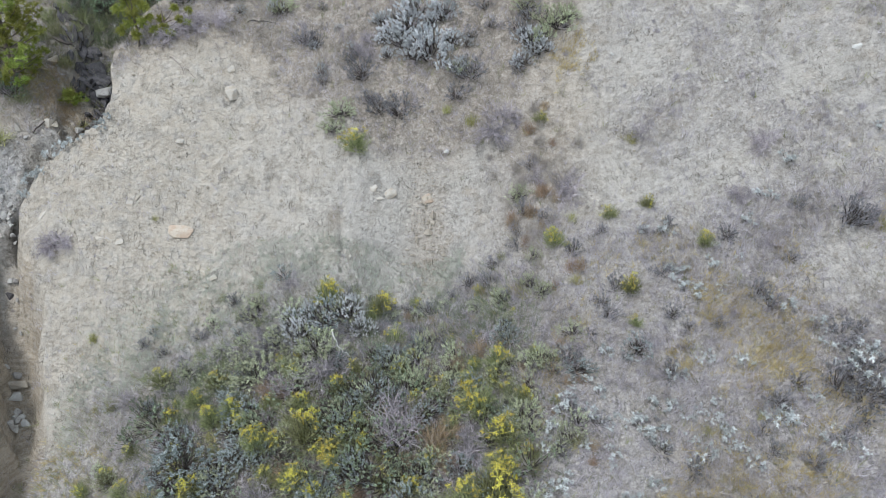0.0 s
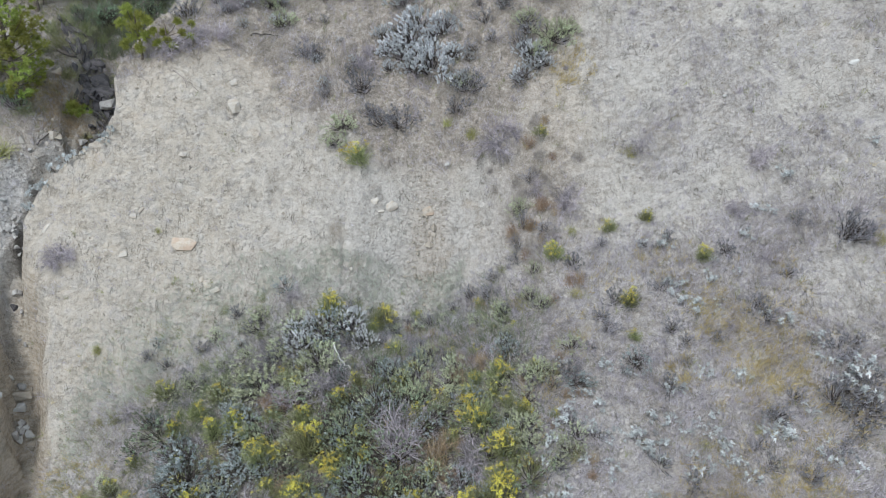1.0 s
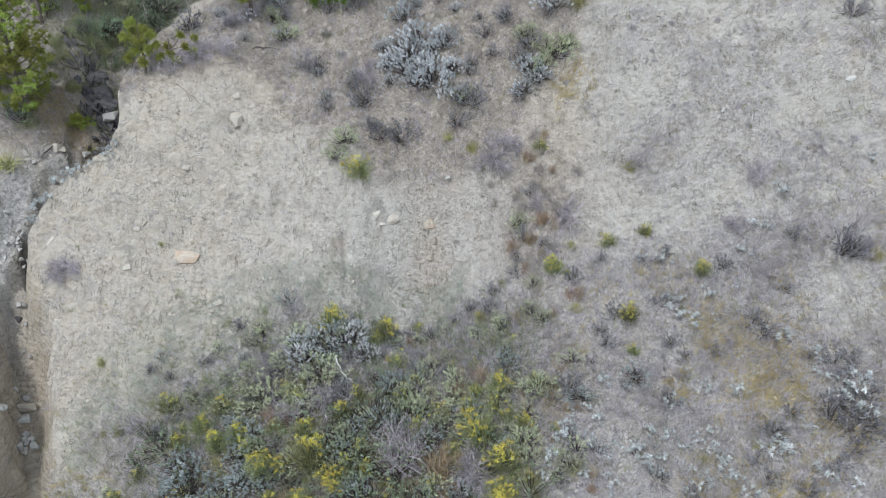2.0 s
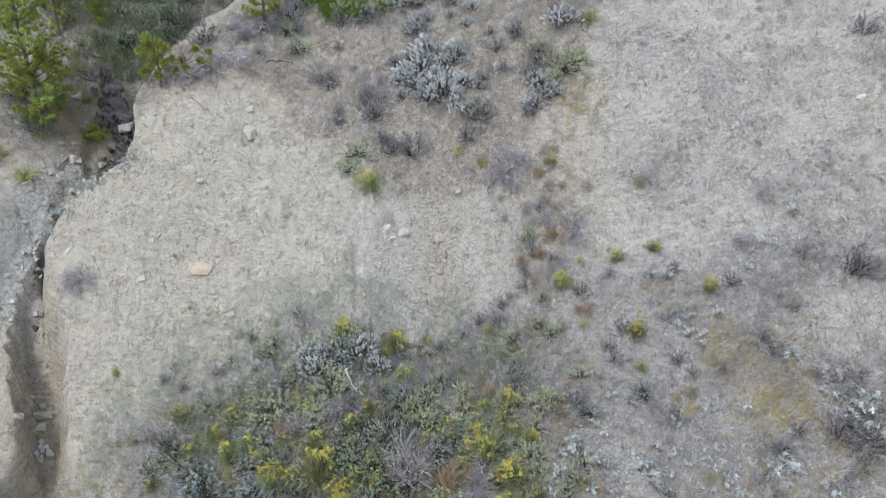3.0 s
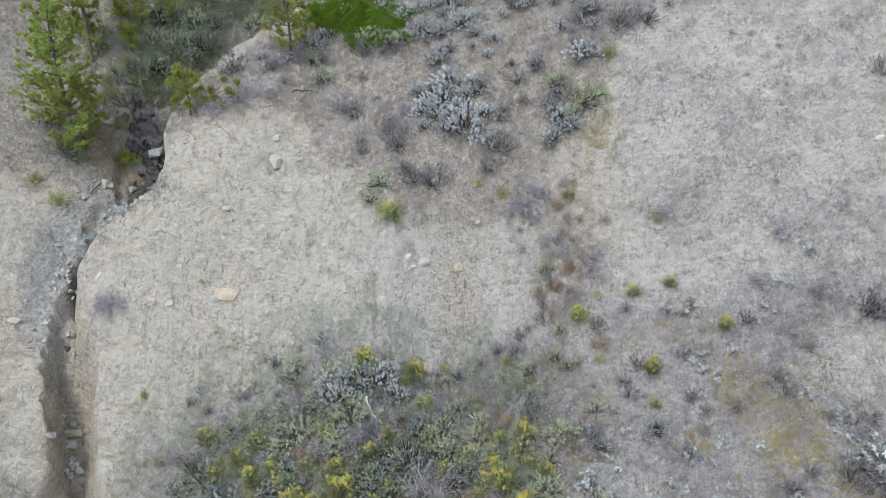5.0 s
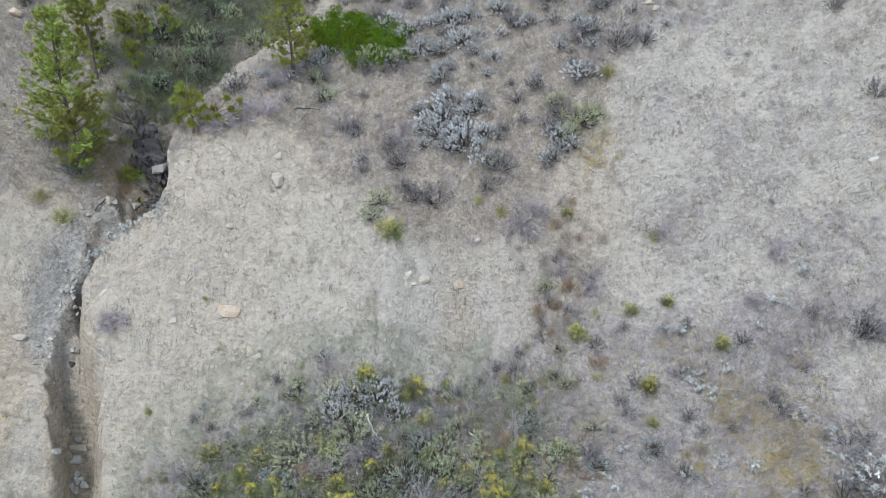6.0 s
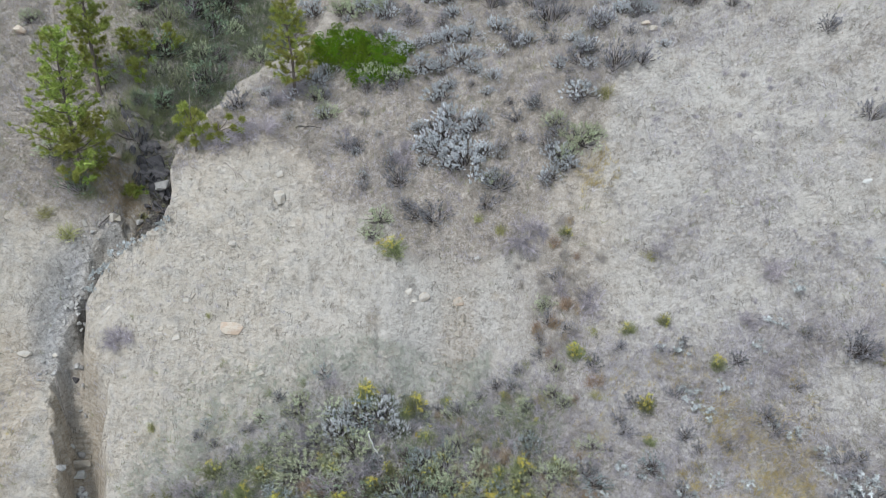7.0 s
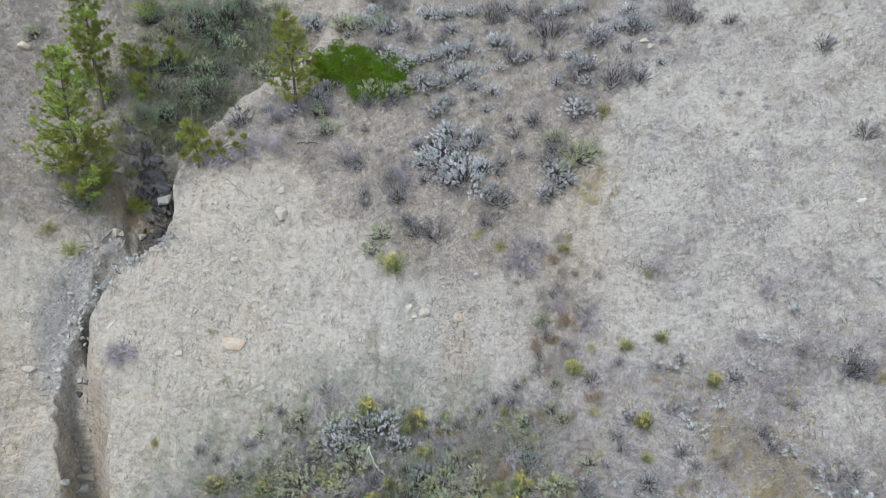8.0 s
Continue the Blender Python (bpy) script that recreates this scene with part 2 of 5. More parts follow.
PALE_STONE = stone_material("pale_sandstone", (0.50, 0.48, 0.44), (0.45, 0.41, 0.35), (0.36, 0.33, 0.29), 3.0)
TAN_STONE = stone_material("tan_sandstone", (0.50, 0.455, 0.39), (0.45, 0.36, 0.285), (0.33, 0.28, 0.23), 2.5)
WHITE_STONE = stone_material("white_stone", (0.52, 0.53, 0.52), (0.46, 0.46, 0.45), (0.40, 0.40, 0.39), 4.0)
DARK_STONE = stone_material("dark_shale", (0.135, 0.13, 0.137), (0.075, 0.073, 0.078), (0.03, 0.029, 0.031), 3.0)
GREY_STONE = stone_material("grey_clay_block", (0.40, 0.40, 0.39), (0.33, 0.32, 0.31), (0.22, 0.21, 0.20), 3.0)
GREY_WOOD = stone_material("bleached_wood", (0.42, 0.39, 0.36), (0.30, 0.27, 0.25), (0.18, 0.16, 0.15), 8.0)
CLOD = stone_material("clay_clod", (0.42, 0.39, 0.34), (0.36, 0.33, 0.28), (0.26, 0.23, 0.19), 5.0)


# ---- shape of the hillside ----
def lattice(ix, iy, seed):
    """Random value between 0 and 1 on a whole-number lattice."""
    h = (ix.astype(np.int64) * 374761393 + iy.astype(np.int64) * 668265263 + seed * 974634391) & 0x7FFFFFFF
    h = ((h ^ (h >> 13)) * 1274126177) & 0x7FFFFFFF
    h = (h ^ (h >> 16)) & 0xFFFF
    return h / 65535.0


def grain(x, y, seed=0):
    """Smooth value noise, -1 to 1, one bump a metre."""
    x, y = np.broadcast_arrays(np.asarray(x, float), np.asarray(y, float))
    ix, iy = np.floor(x), np.floor(y)
    fx, fy = x - ix, y - iy
    fx, fy = fx * fx * (3 - 2 * fx), fy * fy * (3 - 2 * fy)
    a, b = lattice(ix, iy, seed), lattice(ix + 1, iy, seed)
    c, d = lattice(ix, iy + 1, seed), lattice(ix + 1, iy + 1, seed)
    return 2 * (a + (b - a) * fx + (c - a) * fy + (a - b - c + d) * fx * fy) - 1


def step(v):
    v = np.clip(v, 0, 1)
    return v * v * (3 - 2 * v)


def ease(v, low, high, reach_low, reach_high):
    """v between low and high; flattens out smoothly beyond."""
    up = high + reach_high * (1 - np.exp(-np.maximum(v - high, 0) / reach_high))
    down = low - reach_low * (1 - np.exp(-np.maximum(low - v, 0) / reach_low))
    return np.where(v > high, up, np.where(v < low, down, v))


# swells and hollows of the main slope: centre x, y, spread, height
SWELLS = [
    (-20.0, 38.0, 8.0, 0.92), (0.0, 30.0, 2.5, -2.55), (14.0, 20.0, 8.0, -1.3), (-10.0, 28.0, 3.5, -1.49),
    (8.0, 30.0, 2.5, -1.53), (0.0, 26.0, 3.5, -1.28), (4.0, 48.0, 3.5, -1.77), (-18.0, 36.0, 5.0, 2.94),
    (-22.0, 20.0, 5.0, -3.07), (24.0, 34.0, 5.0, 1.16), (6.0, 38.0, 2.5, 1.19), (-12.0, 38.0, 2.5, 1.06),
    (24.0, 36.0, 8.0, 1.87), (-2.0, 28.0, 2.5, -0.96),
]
# the main slope's broken edge above the gully, and the gully's other lip
EDGE_Y = [14, 25.6, 27.0, 28.0, 28.9, 29.7, 30.5, 31.4, 32.2, 32.65, 33.1, 33.6, 34.35, 35.6, 36.6, 38.0, 39.3, 41.3, 43.1, 44.6, 45.5, 49, 60]
EDGE_X = [-15.5, -17.56, -17.9, -18.1, -18.46, -19.17, -19.76, -20.15, -19.55, -18.63, -17.61, -16.5, -15.95, -16.45, -16.2, -15.3, -14.3, -13.5, -11.9, -10.5, -9.8, -8, -6]
LIP_Y = [14, 25.1, 26.4, 27.5, 28.6, 29.5, 30.7, 31.8, 33.2, 34.1, 35.0, 35.6, 37.0, 40, 46, 60]
LIP_X = [-17.5, -19.7, -20.2, -20.6, -21.0, -21.3, -21.6, -21.55, -21.35, -20.97, -20.5, -20.0, -20.4, -20.4, -19, -17]
# depth of the channel below its lip, how far the far bank sags before the lip, width of the near face
CUT_Y = [14, 25.0, 27.3, 27.9, 28.5, 29.5, 30.7, 32.3, 33.5, 34.2, 36, 40, 45, 60]
CUT_D = [3.2, 3.4, 3.6, 3.3, 2.5, 1.3, 0.95, 0.85, 1.3, 0.8, 0.8, 0.9, 0.3, 0.2]
SAG_Y, SAG_D = [28.0, 29.0, 30.5, 33.2, 34.0, 34.8], [0, 0.5, 1.25, 1.35, 0.5, 0]
FACE_Y, FACE_D = [20, 25, 27, 28.2, 29, 30, 31, 32, 33, 36, 40, 46, 60], [1.5, 1.5, 1.55, 1.75, 1.8, 1.2, 0.75, 0.5, 0.45, 0.4, 1.3, 3.0, 6.0]


# cracks and small rills worn into the slope: the line's corners, depth, half width
RILLS = [
    ([(-4.78, 32.6), (-4.74, 31.6), (-4.83, 30.6), (-4.70, 29.6), (-4.63, 28.6)], 0.40, 0.09),
    ([(-9.35, 32.7), (-9.14, 32.0), (-8.82, 31.4)], 0.32, 0.08), ([(-8.58, 32.8), (-8.25, 32.2), (-8.31, 31.5)], 0.34, 0.08),
    ([(-13.75, 31.7), (-13.14, 30.9), (-12.72, 30.6)], 0.28, 0.08), ([(7.46, 36.5), (7.21, 33.0), (6.89, 31.0)], 0.14, 0.11),
    ([(-1.1, 31.9), (-0.75, 31.2), (-0.93, 30.2), (-1.2, 29.4)], 0.20, 0.14), ([(-7.89, 34.5), (-7.36, 33.5), (-6.63, 32.9)], 0.14, 0.07),
    ([(-16.07, 29.3), (-15.85, 28.4), (-15.87, 27.5)], 0.16, 0.08), ([(-10.71, 36.4), (-10.47, 35.7)], 0.12, 0.06),
]


def worn(x, y):
    """Depth of the rills at x, y."""
    out = np.zeros_like(x)
    for corners, depth, half in RILLS:
        xs, ys = [c[0] for c in corners][::-1], [c[1] for c in corners][::-1]
        inside = step((y - ys[0]) / 0.3) * step((ys[-1] - y) / 0.3)
        off = x - np.interp(y, ys, xs) - 0.07 * grain(y / 0.3, y * 0 + xs[0], 21)
        out = out + depth * inside * np.exp(-((off / half) ** 2)) * (0.65 + 0.35 * grain(y / 0.25, y * 0 + ys[0], 22))
    return out


def ground(x, y, rough=True):
    """Height of the ground at x, y (arrays)."""
    x, y = np.asarray(x, float), np.asarray(y, float)
    x, y = ease(x, -40, 40, 30, 30), ease(y, 13, 60, 20, 60)
    slope = 0.2638 * x + 0.8023 * y - 17.222
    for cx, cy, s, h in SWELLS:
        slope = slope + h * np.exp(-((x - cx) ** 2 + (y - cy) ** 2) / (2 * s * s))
    bank = -0.338 * x + 0.792 * y - 27.634
    bank = bank + 1.2 * np.exp(-((x + 26) ** 2 + (y - 35.5) ** 2) / 12) - 0.8 * np.exp(-((x + 23.2) ** 2 + (y - 29.2) ** 2) / 5)
    edge, lip, cut = np.interp(y, EDGE_Y, EDGE_X), np.interp(y, LIP_Y, LIP_X), np.interp(y, CUT_Y, CUT_D)
    bank = bank - np.interp(y, SAG_Y, SAG_D) * step((x - lip + 1.7) / 1.5)
    if rough:
        slope = slope + 0.16 * grain(x / 2.6, y / 2.6, 3) + 0.08 * grain(x / 0.9, y / 1.2, 4) + 0.07 * grain(x / 0.42, y / 0.36, 5) + 0.034 * grain(x / 0.2, y / 0.18, 15)
        bank = bank + 0.16 * grain(x / 2.2, y / 2.2, 6) + 0.08 * grain(x / 0.8, y / 0.8, 7) + 0.03 * grain(x / 0.3, y / 0.35, 8)
        ledges = 0.30 * np.abs(grain(x / 0.9, y / 0.55, 9)) + 0.12 * grain(x / 0.3, y / 0.3, 10)
        cut = cut + ledges * step((y - 27) / 2) * step(cut / 1.0)
        edge = edge + 0.22 * grain(y / 0.9, x * 0 + 3.3, 11) + 0.10 * grain(y / 0.45, x / 0.6, 12)
        lip = lip + 0.30 * grain(y / 0.7, x * 0 + 7.7, 13) + 0.20 * grain(y / 0.3, x / 0.6, 14)
        slope = slope - worn(x, y)
    cut = cut + 1.2 * np.exp(-((x + 17.3) ** 2 / 0.5 + (y - 35.6) ** 2 / 0.6)) + 2.2 * np.exp(-((x + 17.45) ** 2 / 0.3 + (y - 37.5) ** 2 / 0.5)) + 1.3 * np.exp(-((x + 20.9) ** 2 / 0.12 + (y - 31.9) ** 2 / 0.3)) + 1.0 * np.exp(-((x + 20.0) ** 2 / 0.3 + (y - 33.6) ** 2 / 0.15))
    low = bank - cut * step((x - lip + 0.1) / 0.38)
    face = np.interp(y, FACE_Y, FACE_D)
    return low + (slope - low) * step((x - edge + face) / face)


def ground_normal(x, y):
    d = 0.15
    n = np.stack([ground(x - d, y, False) - ground(x + d, y, False), ground(x, y - d, False) - ground(x, y + d, False), 2 * d + 0 * np.asarray(x, float)], -1)
    return n / np.linalg.norm(n, axis=-1, keepdims=True)


# ---- helpers for meshes ----
def mesh_of(name, verts, faces, material, smooth=False):
    """A mesh from arrays of corners and of triangles or quads."""
    verts, faces = np.asarray(verts, np.float32), np.asarray(faces, np.int32)
    me = bpy.data.meshes.new(name)
    count, k = faces.shape
    me.vertices.add(len(verts))
    me.vertices.foreach_set("co", verts.ravel())
    me.loops.add(count * k)
    me.loops.foreach_set("vertex_index", faces.ravel())
    me.polygons.add(count)
    me.polygons.foreach_set("loop_start", np.arange(0, count * k, k, dtype=np.int32))
    me.polygons.foreach_set("loop_total", np.full(count, k, np.int32))
    me.polygons.foreach_set("use_smooth", np.full(count, smooth))
    me.materials.append(material)
    me.update(calc_edges=True)
    return me


def unit(v):
    return v / np.maximum(np.linalg.norm(v, axis=-1, keepdims=True), 1e-9)


def leaves(base, way, length, width, rng):
    """Folded leaves, two triangles each."""
    n = len(base)
    way = unit(way)
    side = unit(np.cross(way, rng.normal(size=(n, 3))))
    up = np.cross(side, way)
    length, width = np.broadcast_to(length, n)[:, None], np.broadcast_to(width, n)[:, None]
    mid = base + way * length * 0.55 + up * width * 0.3
    v = np.stack([base, mid + side * width * 0.5, base + way * length, mid - side * width * 0.5], 1).reshape(-1, 3)
    f = np.array([[0, 1, 2], [0, 2, 3]])[None] + 4 * np.arange(n)[:, None, None]
    return v, f.reshape(-1, 3)


def blades(base, tip, width, rng):
    """Narrow grass blades, one triangle each."""
    n = len(base)
    side = unit(np.cross(tip - base, rng.normal(size=(n, 3)))) * np.broadcast_to(width, n)[:, None] * 0.5
    v = np.stack([base - side, base + side, tip], 1).reshape(-1, 3)
    return v, np.arange(3 * n).reshape(-1, 3)


def rods(a, b, ra, rb):
    """Three-sided tapering twigs from a to b."""
    n = len(a)
    way = unit(b - a)
    ref = np.where(np.abs(way[:, 2:3]) > 0.9, np.array([[1.0, 0, 0]]), np.array([[0, 0, 1.0]]))
    s = unit(np.cross(way, ref))
    u = np.cross(s, way)
    ra, rb = np.broadcast_to(ra, n)[:, None], np.broadcast_to(rb, n)[:, None]
    ring = [s * math.cos(q) + u * math.sin(q) for q in (0, 2.094, 4.189)]
    v = np.stack([a + r * ra for r in ring] + [b + r * rb for r in ring], 1).reshape(-1, 3)
    one = [[0, 1, 4], [0, 4, 3], [1, 2, 5], [1, 5, 4], [2, 0, 3], [2, 3, 5]]
    return v, (np.array(one)[None] + 6 * np.arange(n)[:, None, None]).reshape(-1, 3)


def spindles(foot, knees, tips, r, rng):
    """Stems that all spring from one foot, thickest at the knee."""
    n = len(tips)
    way = unit(tips - foot)
    side = unit(np.cross(way, rng.normal(size=(n, 3))))
    up = np.cross(side, way)
    r = np.broadcast_to(r, n)[:, None]
    ring = [knees + r * (side * math.cos(q) + up * math.sin(q)) for q in (0, 2.094, 4.189)]
    v = np.concatenate([np.asarray(foot, float).reshape(1, 3), np.stack(ring + [tips], 1).reshape(-1, 3)])
    one = np.array([[1, 2, 4], [2, 3, 4], [3, 1, 4]])
    out = one[None] + 4 * np.arange(n)[:, None, None]
    low = np.array([[0, 2, 1], [0, 3, 2], [0, 1, 3]])
    inn = np.where(low[None] == 0, 0, low[None] + 4 * np.arange(n)[:, None, None])
    return v, np.concatenate([out.reshape(-1, 3), inn.reshape(-1, 3)])


def rosette(hub, ways, length, width, rng):
    """Leaves that spread from one point."""
    n = len(ways)
    ways = unit(ways)
    side = unit(np.cross(ways, rng.normal(size=(n, 3))))
    length, width = np.broadcast_to(length, n)[:, None], np.broadcast_to(width, n)[:, None]
    mid = hub + ways * length * 0.6
    v = np.concatenate([np.asarray(hub, float).reshape(1, 3), np.stack([mid + side * width / 2, hub + ways * length, mid - side * width / 2], 1).reshape(-1, 3)])
    k = 3 * np.arange(n)
    z = np.zeros(n, int)
    return v, np.concatenate([np.stack([z, k + 1, k + 2], -1), np.stack([z, k + 2, k + 3], -1)])


def toned(ob, values):
    """Give each corner of a grass mesh its tuft's tone, 0 to 1."""
    ob.data.attributes.new("tuft", "FLOAT", "POINT").data.foreach_set("value", np.asarray(values, np.float32))
    return ob


def joined(pieces):
    vs, fs, n = [], [], 0
    for v, f in pieces:
        vs.append(v)
        fs.append(f + n)
        n += len(v)
    return np.concatenate(vs), np.concatenate(fs)


def part(name, made, material, parent, label=""):
    """One mesh object under a thing; made: corners and faces."""
    ob = new(name, mesh_of(name, made[0], made[1], material))
    ob.parent = parent
    return tagged(ob, label)


# ---- cover of the slope ----
VEIL_X = [-40, -22, -16.8, -15.7, -13.4, -9.9, -7.8, -2.2, 1.7, 5, 9, 13, 17, 40]
VEIL_Y = [22, 23, 24.3, 25.0, 26.3, 27.8, 28.3, 28.9, 29.1, 28.6, 28.4, 28.0, 27.3, 27]
BROW_X = [-40, -20, -15.5, -11.4, -8.6, -5.5, -4, 0.9, 3.4, 6, 7, 10.8, 14, 40]
BROW_Y = [33, 34.5, 36.0, 37.3, 35.8, 34.0, 33.2, 32.6, 33.2, 34.8, 37, 40.5, 46, 70]


def cover(x, y):
    """How thickly plants and litter cover the ground, 0 to 1."""
    wob = 0.9 * grain(x / 2.4, y / 2.4, 31) + 0.5 * grain(x / 0.9, y / 0.9, 32)
    low = step((np.interp(x, VEIL_X, VEIL_Y) - y + wob) / 3.2 + 0.35)
    low = low * (1 - 0.85 * np.exp(-(((x - 15.6) / 1.3) ** 2) - ((y - 24.0 + 0.4 * wob) / 1.5) ** 2)) * (1 - 0.5 * np.exp(-(((x - 6) / 1.2) ** 2) - ((y - 25.6) / 1.6) ** 2))
    brow = step((y - np.interp(x, BROW_X, BROW_Y) + wob) / 1.6 + 0.4)
    strip = 0.75 * np.exp(-((x - 4.2) ** 2) / 5 - ((y - 29.8) / 3.4) ** 2)
    right = step((x - 3) / 8) * np.clip(0.30 + 0.34 * grain(x / 1.9, y / 1.5, 33) + 0.2 * grain(x / 0.7, y / 0.7, 34), 0, 1)
    bank = step((-20.5 - x) / 1.5) * np.clip(0.12 + 0.3 * grain(x / 1.7, y / 1.7, 35), 0, 1)
    rim = np.interp(y, EDGE_Y, EDGE_X)
    bare = np.exp(-(((x - rim - 0.2 + 0.3 * wob) / 0.75) ** 2)) + step((rim - x) / 0.5) * step((x - rim + 2.6) / 0.6)
    brow = brow * (1 - np.clip(bare, 0, 1) * step((y - 38.3) / 0.8))
    brow = brow * (1 - step((x - np.interp(y, LIP_Y, LIP_X) + 0.2) / 0.5) * step((rim + 0.3 - x) / 0.5) * step((41 - y) / 1.5))
    return np.clip(np.maximum.reduce([low * 0.95, brow * 0.85, strip, right, bank, 0.05 + 0 * x]), 0, 1)


def build_ground():
    def axis(marks):
        out = []
        for a, b, d in marks:
            out.append(np.arange(a, b - 1e-6, d))
        return np.concatenate(out)

    xs = np.concatenate([-np.geomspace(900, 36, 22), axis([(-34, -23, 0.15), (-23, -15, 0.07), (-15, 22, 0.11)]), np.geomspace(22, 900, 24)])
    ys = np.concatenate([-np.geomspace(700, 2, 16), np.arange(0, 16.5, 0.8), axis([(16.5, 47, 0.115), (47, 56, 0.3)]), np.geomspace(56, 900, 26)])
    gx, gy = np.meshgrid(xs, ys)
    gz = ground(gx, gy)
    nx, ny = len(xs), len(ys)
    i = (np.arange(ny - 1)[:, None] * nx + np.arange(nx - 1)[None]).ravel()
    me = mesh_of("ground", np.stack([gx, gy, gz], -1).reshape(-1, 3), np.stack([i, i + 1, i + nx + 1, i + nx], -1), GROUND, True)
    x, y = gx.ravel(), gy.ravel()
    litter = cover(x, y)
    pale = step((-3 - x + 1.5 * grain(x / 3, y / 3, 41)) / 9) * step((41 - y) / 4)
    pale = np.maximum(pale, 0.75 * np.exp(-(((x - 5.6 + 0.5 * grain(x / 1.2, y / 1.2, 49)) / 1.6) ** 2) - ((y - 32.3) / 3.0) ** 2))
    edge, lip = np.interp(y, EDGE_Y, EDGE_X), np.interp(y, LIP_Y, LIP_X)
    roll = edge + 0.1 + 0.35 * grain(x / 0.8, y / 0.8, 48)
    scarp = step((roll - x) / 0.9) * step((x - lip + 0.6) / 0.5) * step((39 - y) / 4)
    scarp = np.maximum(scarp, 0.9 * step((-21.2 - x) / 0.8) * step((32 - y + grain(x / 1.5, y / 1.5, 42)) / 2.0))
    ash = np.exp(-(((x - lip + 0.55) / 0.9) ** 2)) * step((y - 28.2 + grain(x / 1.1, y / 1.1, 43)) / 1.5) * step((36 - y) / 2.5)
    ash = np.maximum(ash, 0.9 * step((x - lip) / 0.4) * step((edge - 0.2 - x) / 0.4) * step((35.2 - y) / 1.0) * step((y - 32.2) / 0.8))
    # channel shale; its dark colour also stands in for shade in the hole
    shale_shade = step((x - lip - 0.3 - 0.6 * step((y - 36) / 1.5) + 0.4 * grain(x / 0.5, y / 0.5, 44)) / 0.6) * step((edge + 0.1 - x) / 0.5) * step((y - 34.9 + 0.5 * grain(x / 0.7, y / 0.7, 45)) / 0.6) * step((41.2 - y) / 1.2)
    # slot floor: shade painted in with the same dark colour
    shale_shade = np.maximum(shale_shade, 0.7 * step((x - lip) / 0.3) * step((edge - x) / 0.3) * step((y - 31) / 1.0) * step((33.6 - y) / 0.6))
    ash = np.maximum(ash, 0.95 * np.exp(-(((x + 20.45) / 0.85) ** 2) - ((y - 35.6) / 1.0) ** 2))
    # humus mask; also paints shade below thicket, gully-head shrubs and juniper
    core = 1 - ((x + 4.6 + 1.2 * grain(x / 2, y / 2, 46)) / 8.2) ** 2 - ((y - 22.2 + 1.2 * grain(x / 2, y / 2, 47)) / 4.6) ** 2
    mulch_shade = 0.97 * step(core * 1.6)
    mulch_shade = np.maximum(mulch_shade, 0.8 * step((x - lip + 1) / 2) * step((edge - 2 - x) / 1) * step((y - 41) / 2) * step((52 - y) / 3))
    mulch_shade = np.maximum(mulch_shade, 0.6 * step(1.5 - 1.5 * ((x - 0.6 + 0.8 * grain(x / 1.3, y / 1.3, 63)) / 4.6) ** 2 - 1.5 * ((y - 24.2 + 0.8 * grain(x / 1.3, y / 1.3, 64)) / 4.0) ** 2))
    mulch_shade = np.maximum(mulch_shade, 0.9 * step(1.6 - 1.6 * ((x + 7.1) / 3.2) ** 2 - 1.6 * ((y - 42.3 + 0.36 * (x + 7.1)) / 1.5) ** 2))
    earth = step((y - np.interp(x, BROW_X, BROW_Y) + 1.5 + 0.8 * grain(x / 1.6, y / 1.6, 50)) / 2) * step((9 - x) / 4) * (1 - shale_shade)
    earth = np.maximum(earth, np.exp(-(((x - 4.6 + 0.6 * grain(x / 1.1, y / 1.1, 58)) / 1.8) ** 2) - ((y - 31.3) / 3.6) ** 2))
    earth = np.maximum(earth, 0.9 * np.exp(-(((x + 0.8 + 0.4 * grain(x / 0.7, y / 0.7, 59)) / 0.8) ** 2) - ((y - 30.9) / 1.9) ** 2))
    for name, values in (("ash", ash), ("earth", earth), ("mulch_shade", mulch_shade), ("shale_shade", shale_shade), ("litter", litter * (1 - scarp) * (1 - 0.8 * ash)), ("pale", pale), ("scarp", scarp)):
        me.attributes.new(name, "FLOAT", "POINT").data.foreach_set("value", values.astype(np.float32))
    return tagged(new("ground", me), "steep dry clay hillside with cracked pale crust and an eroded gully", "hillside", kind="structure")


hillside = build_ground()


# ---- where the plants stand: x, y, width ----
SILVER_SAGE = [
    (-3.17, 41.22, 2.36), (-2.05, 41.05, 1.47), (-5.2, 43.13, 1.69), (-4.13, 42.47, 1.51), (-2.69, 42.61, 1.5), (-1.52, 42.6, 2.06), (-0.6, 42.6, 1.39), (-0.81, 40.98, 2.33),
    (-0.21, 40.15, 1.34), (-2.2, 39.43, 2.1), (-1.4, 37.9, 2.49), (-0.03, 37.3, 1.9), (-0.63, 37.13, 1.23), (-2.66, 37.08, 1.91), (-1.74, 37.19, 1.97), (-2.05, 36.54, 2.02),
    (-0.91, 36.35, 1.82), (-0.53, 35.65, 3.13), (-1.38, 35.84, 1.81), (0.42, 35.98, 1.38), (-2.73, 36.13, 1.1), (0.79, 34.99, 1.48), (-3.08, 37.82, 1.31), (-6.34, 46.27, 1.77),
    (-5.71, 44.92, 2.08), (-7.12, 45.58, 1.69), (-8.85, 41.71, 1.67), (-9.2, 40.97, 1.52), (-16.25, 49.3, 0.77),
]
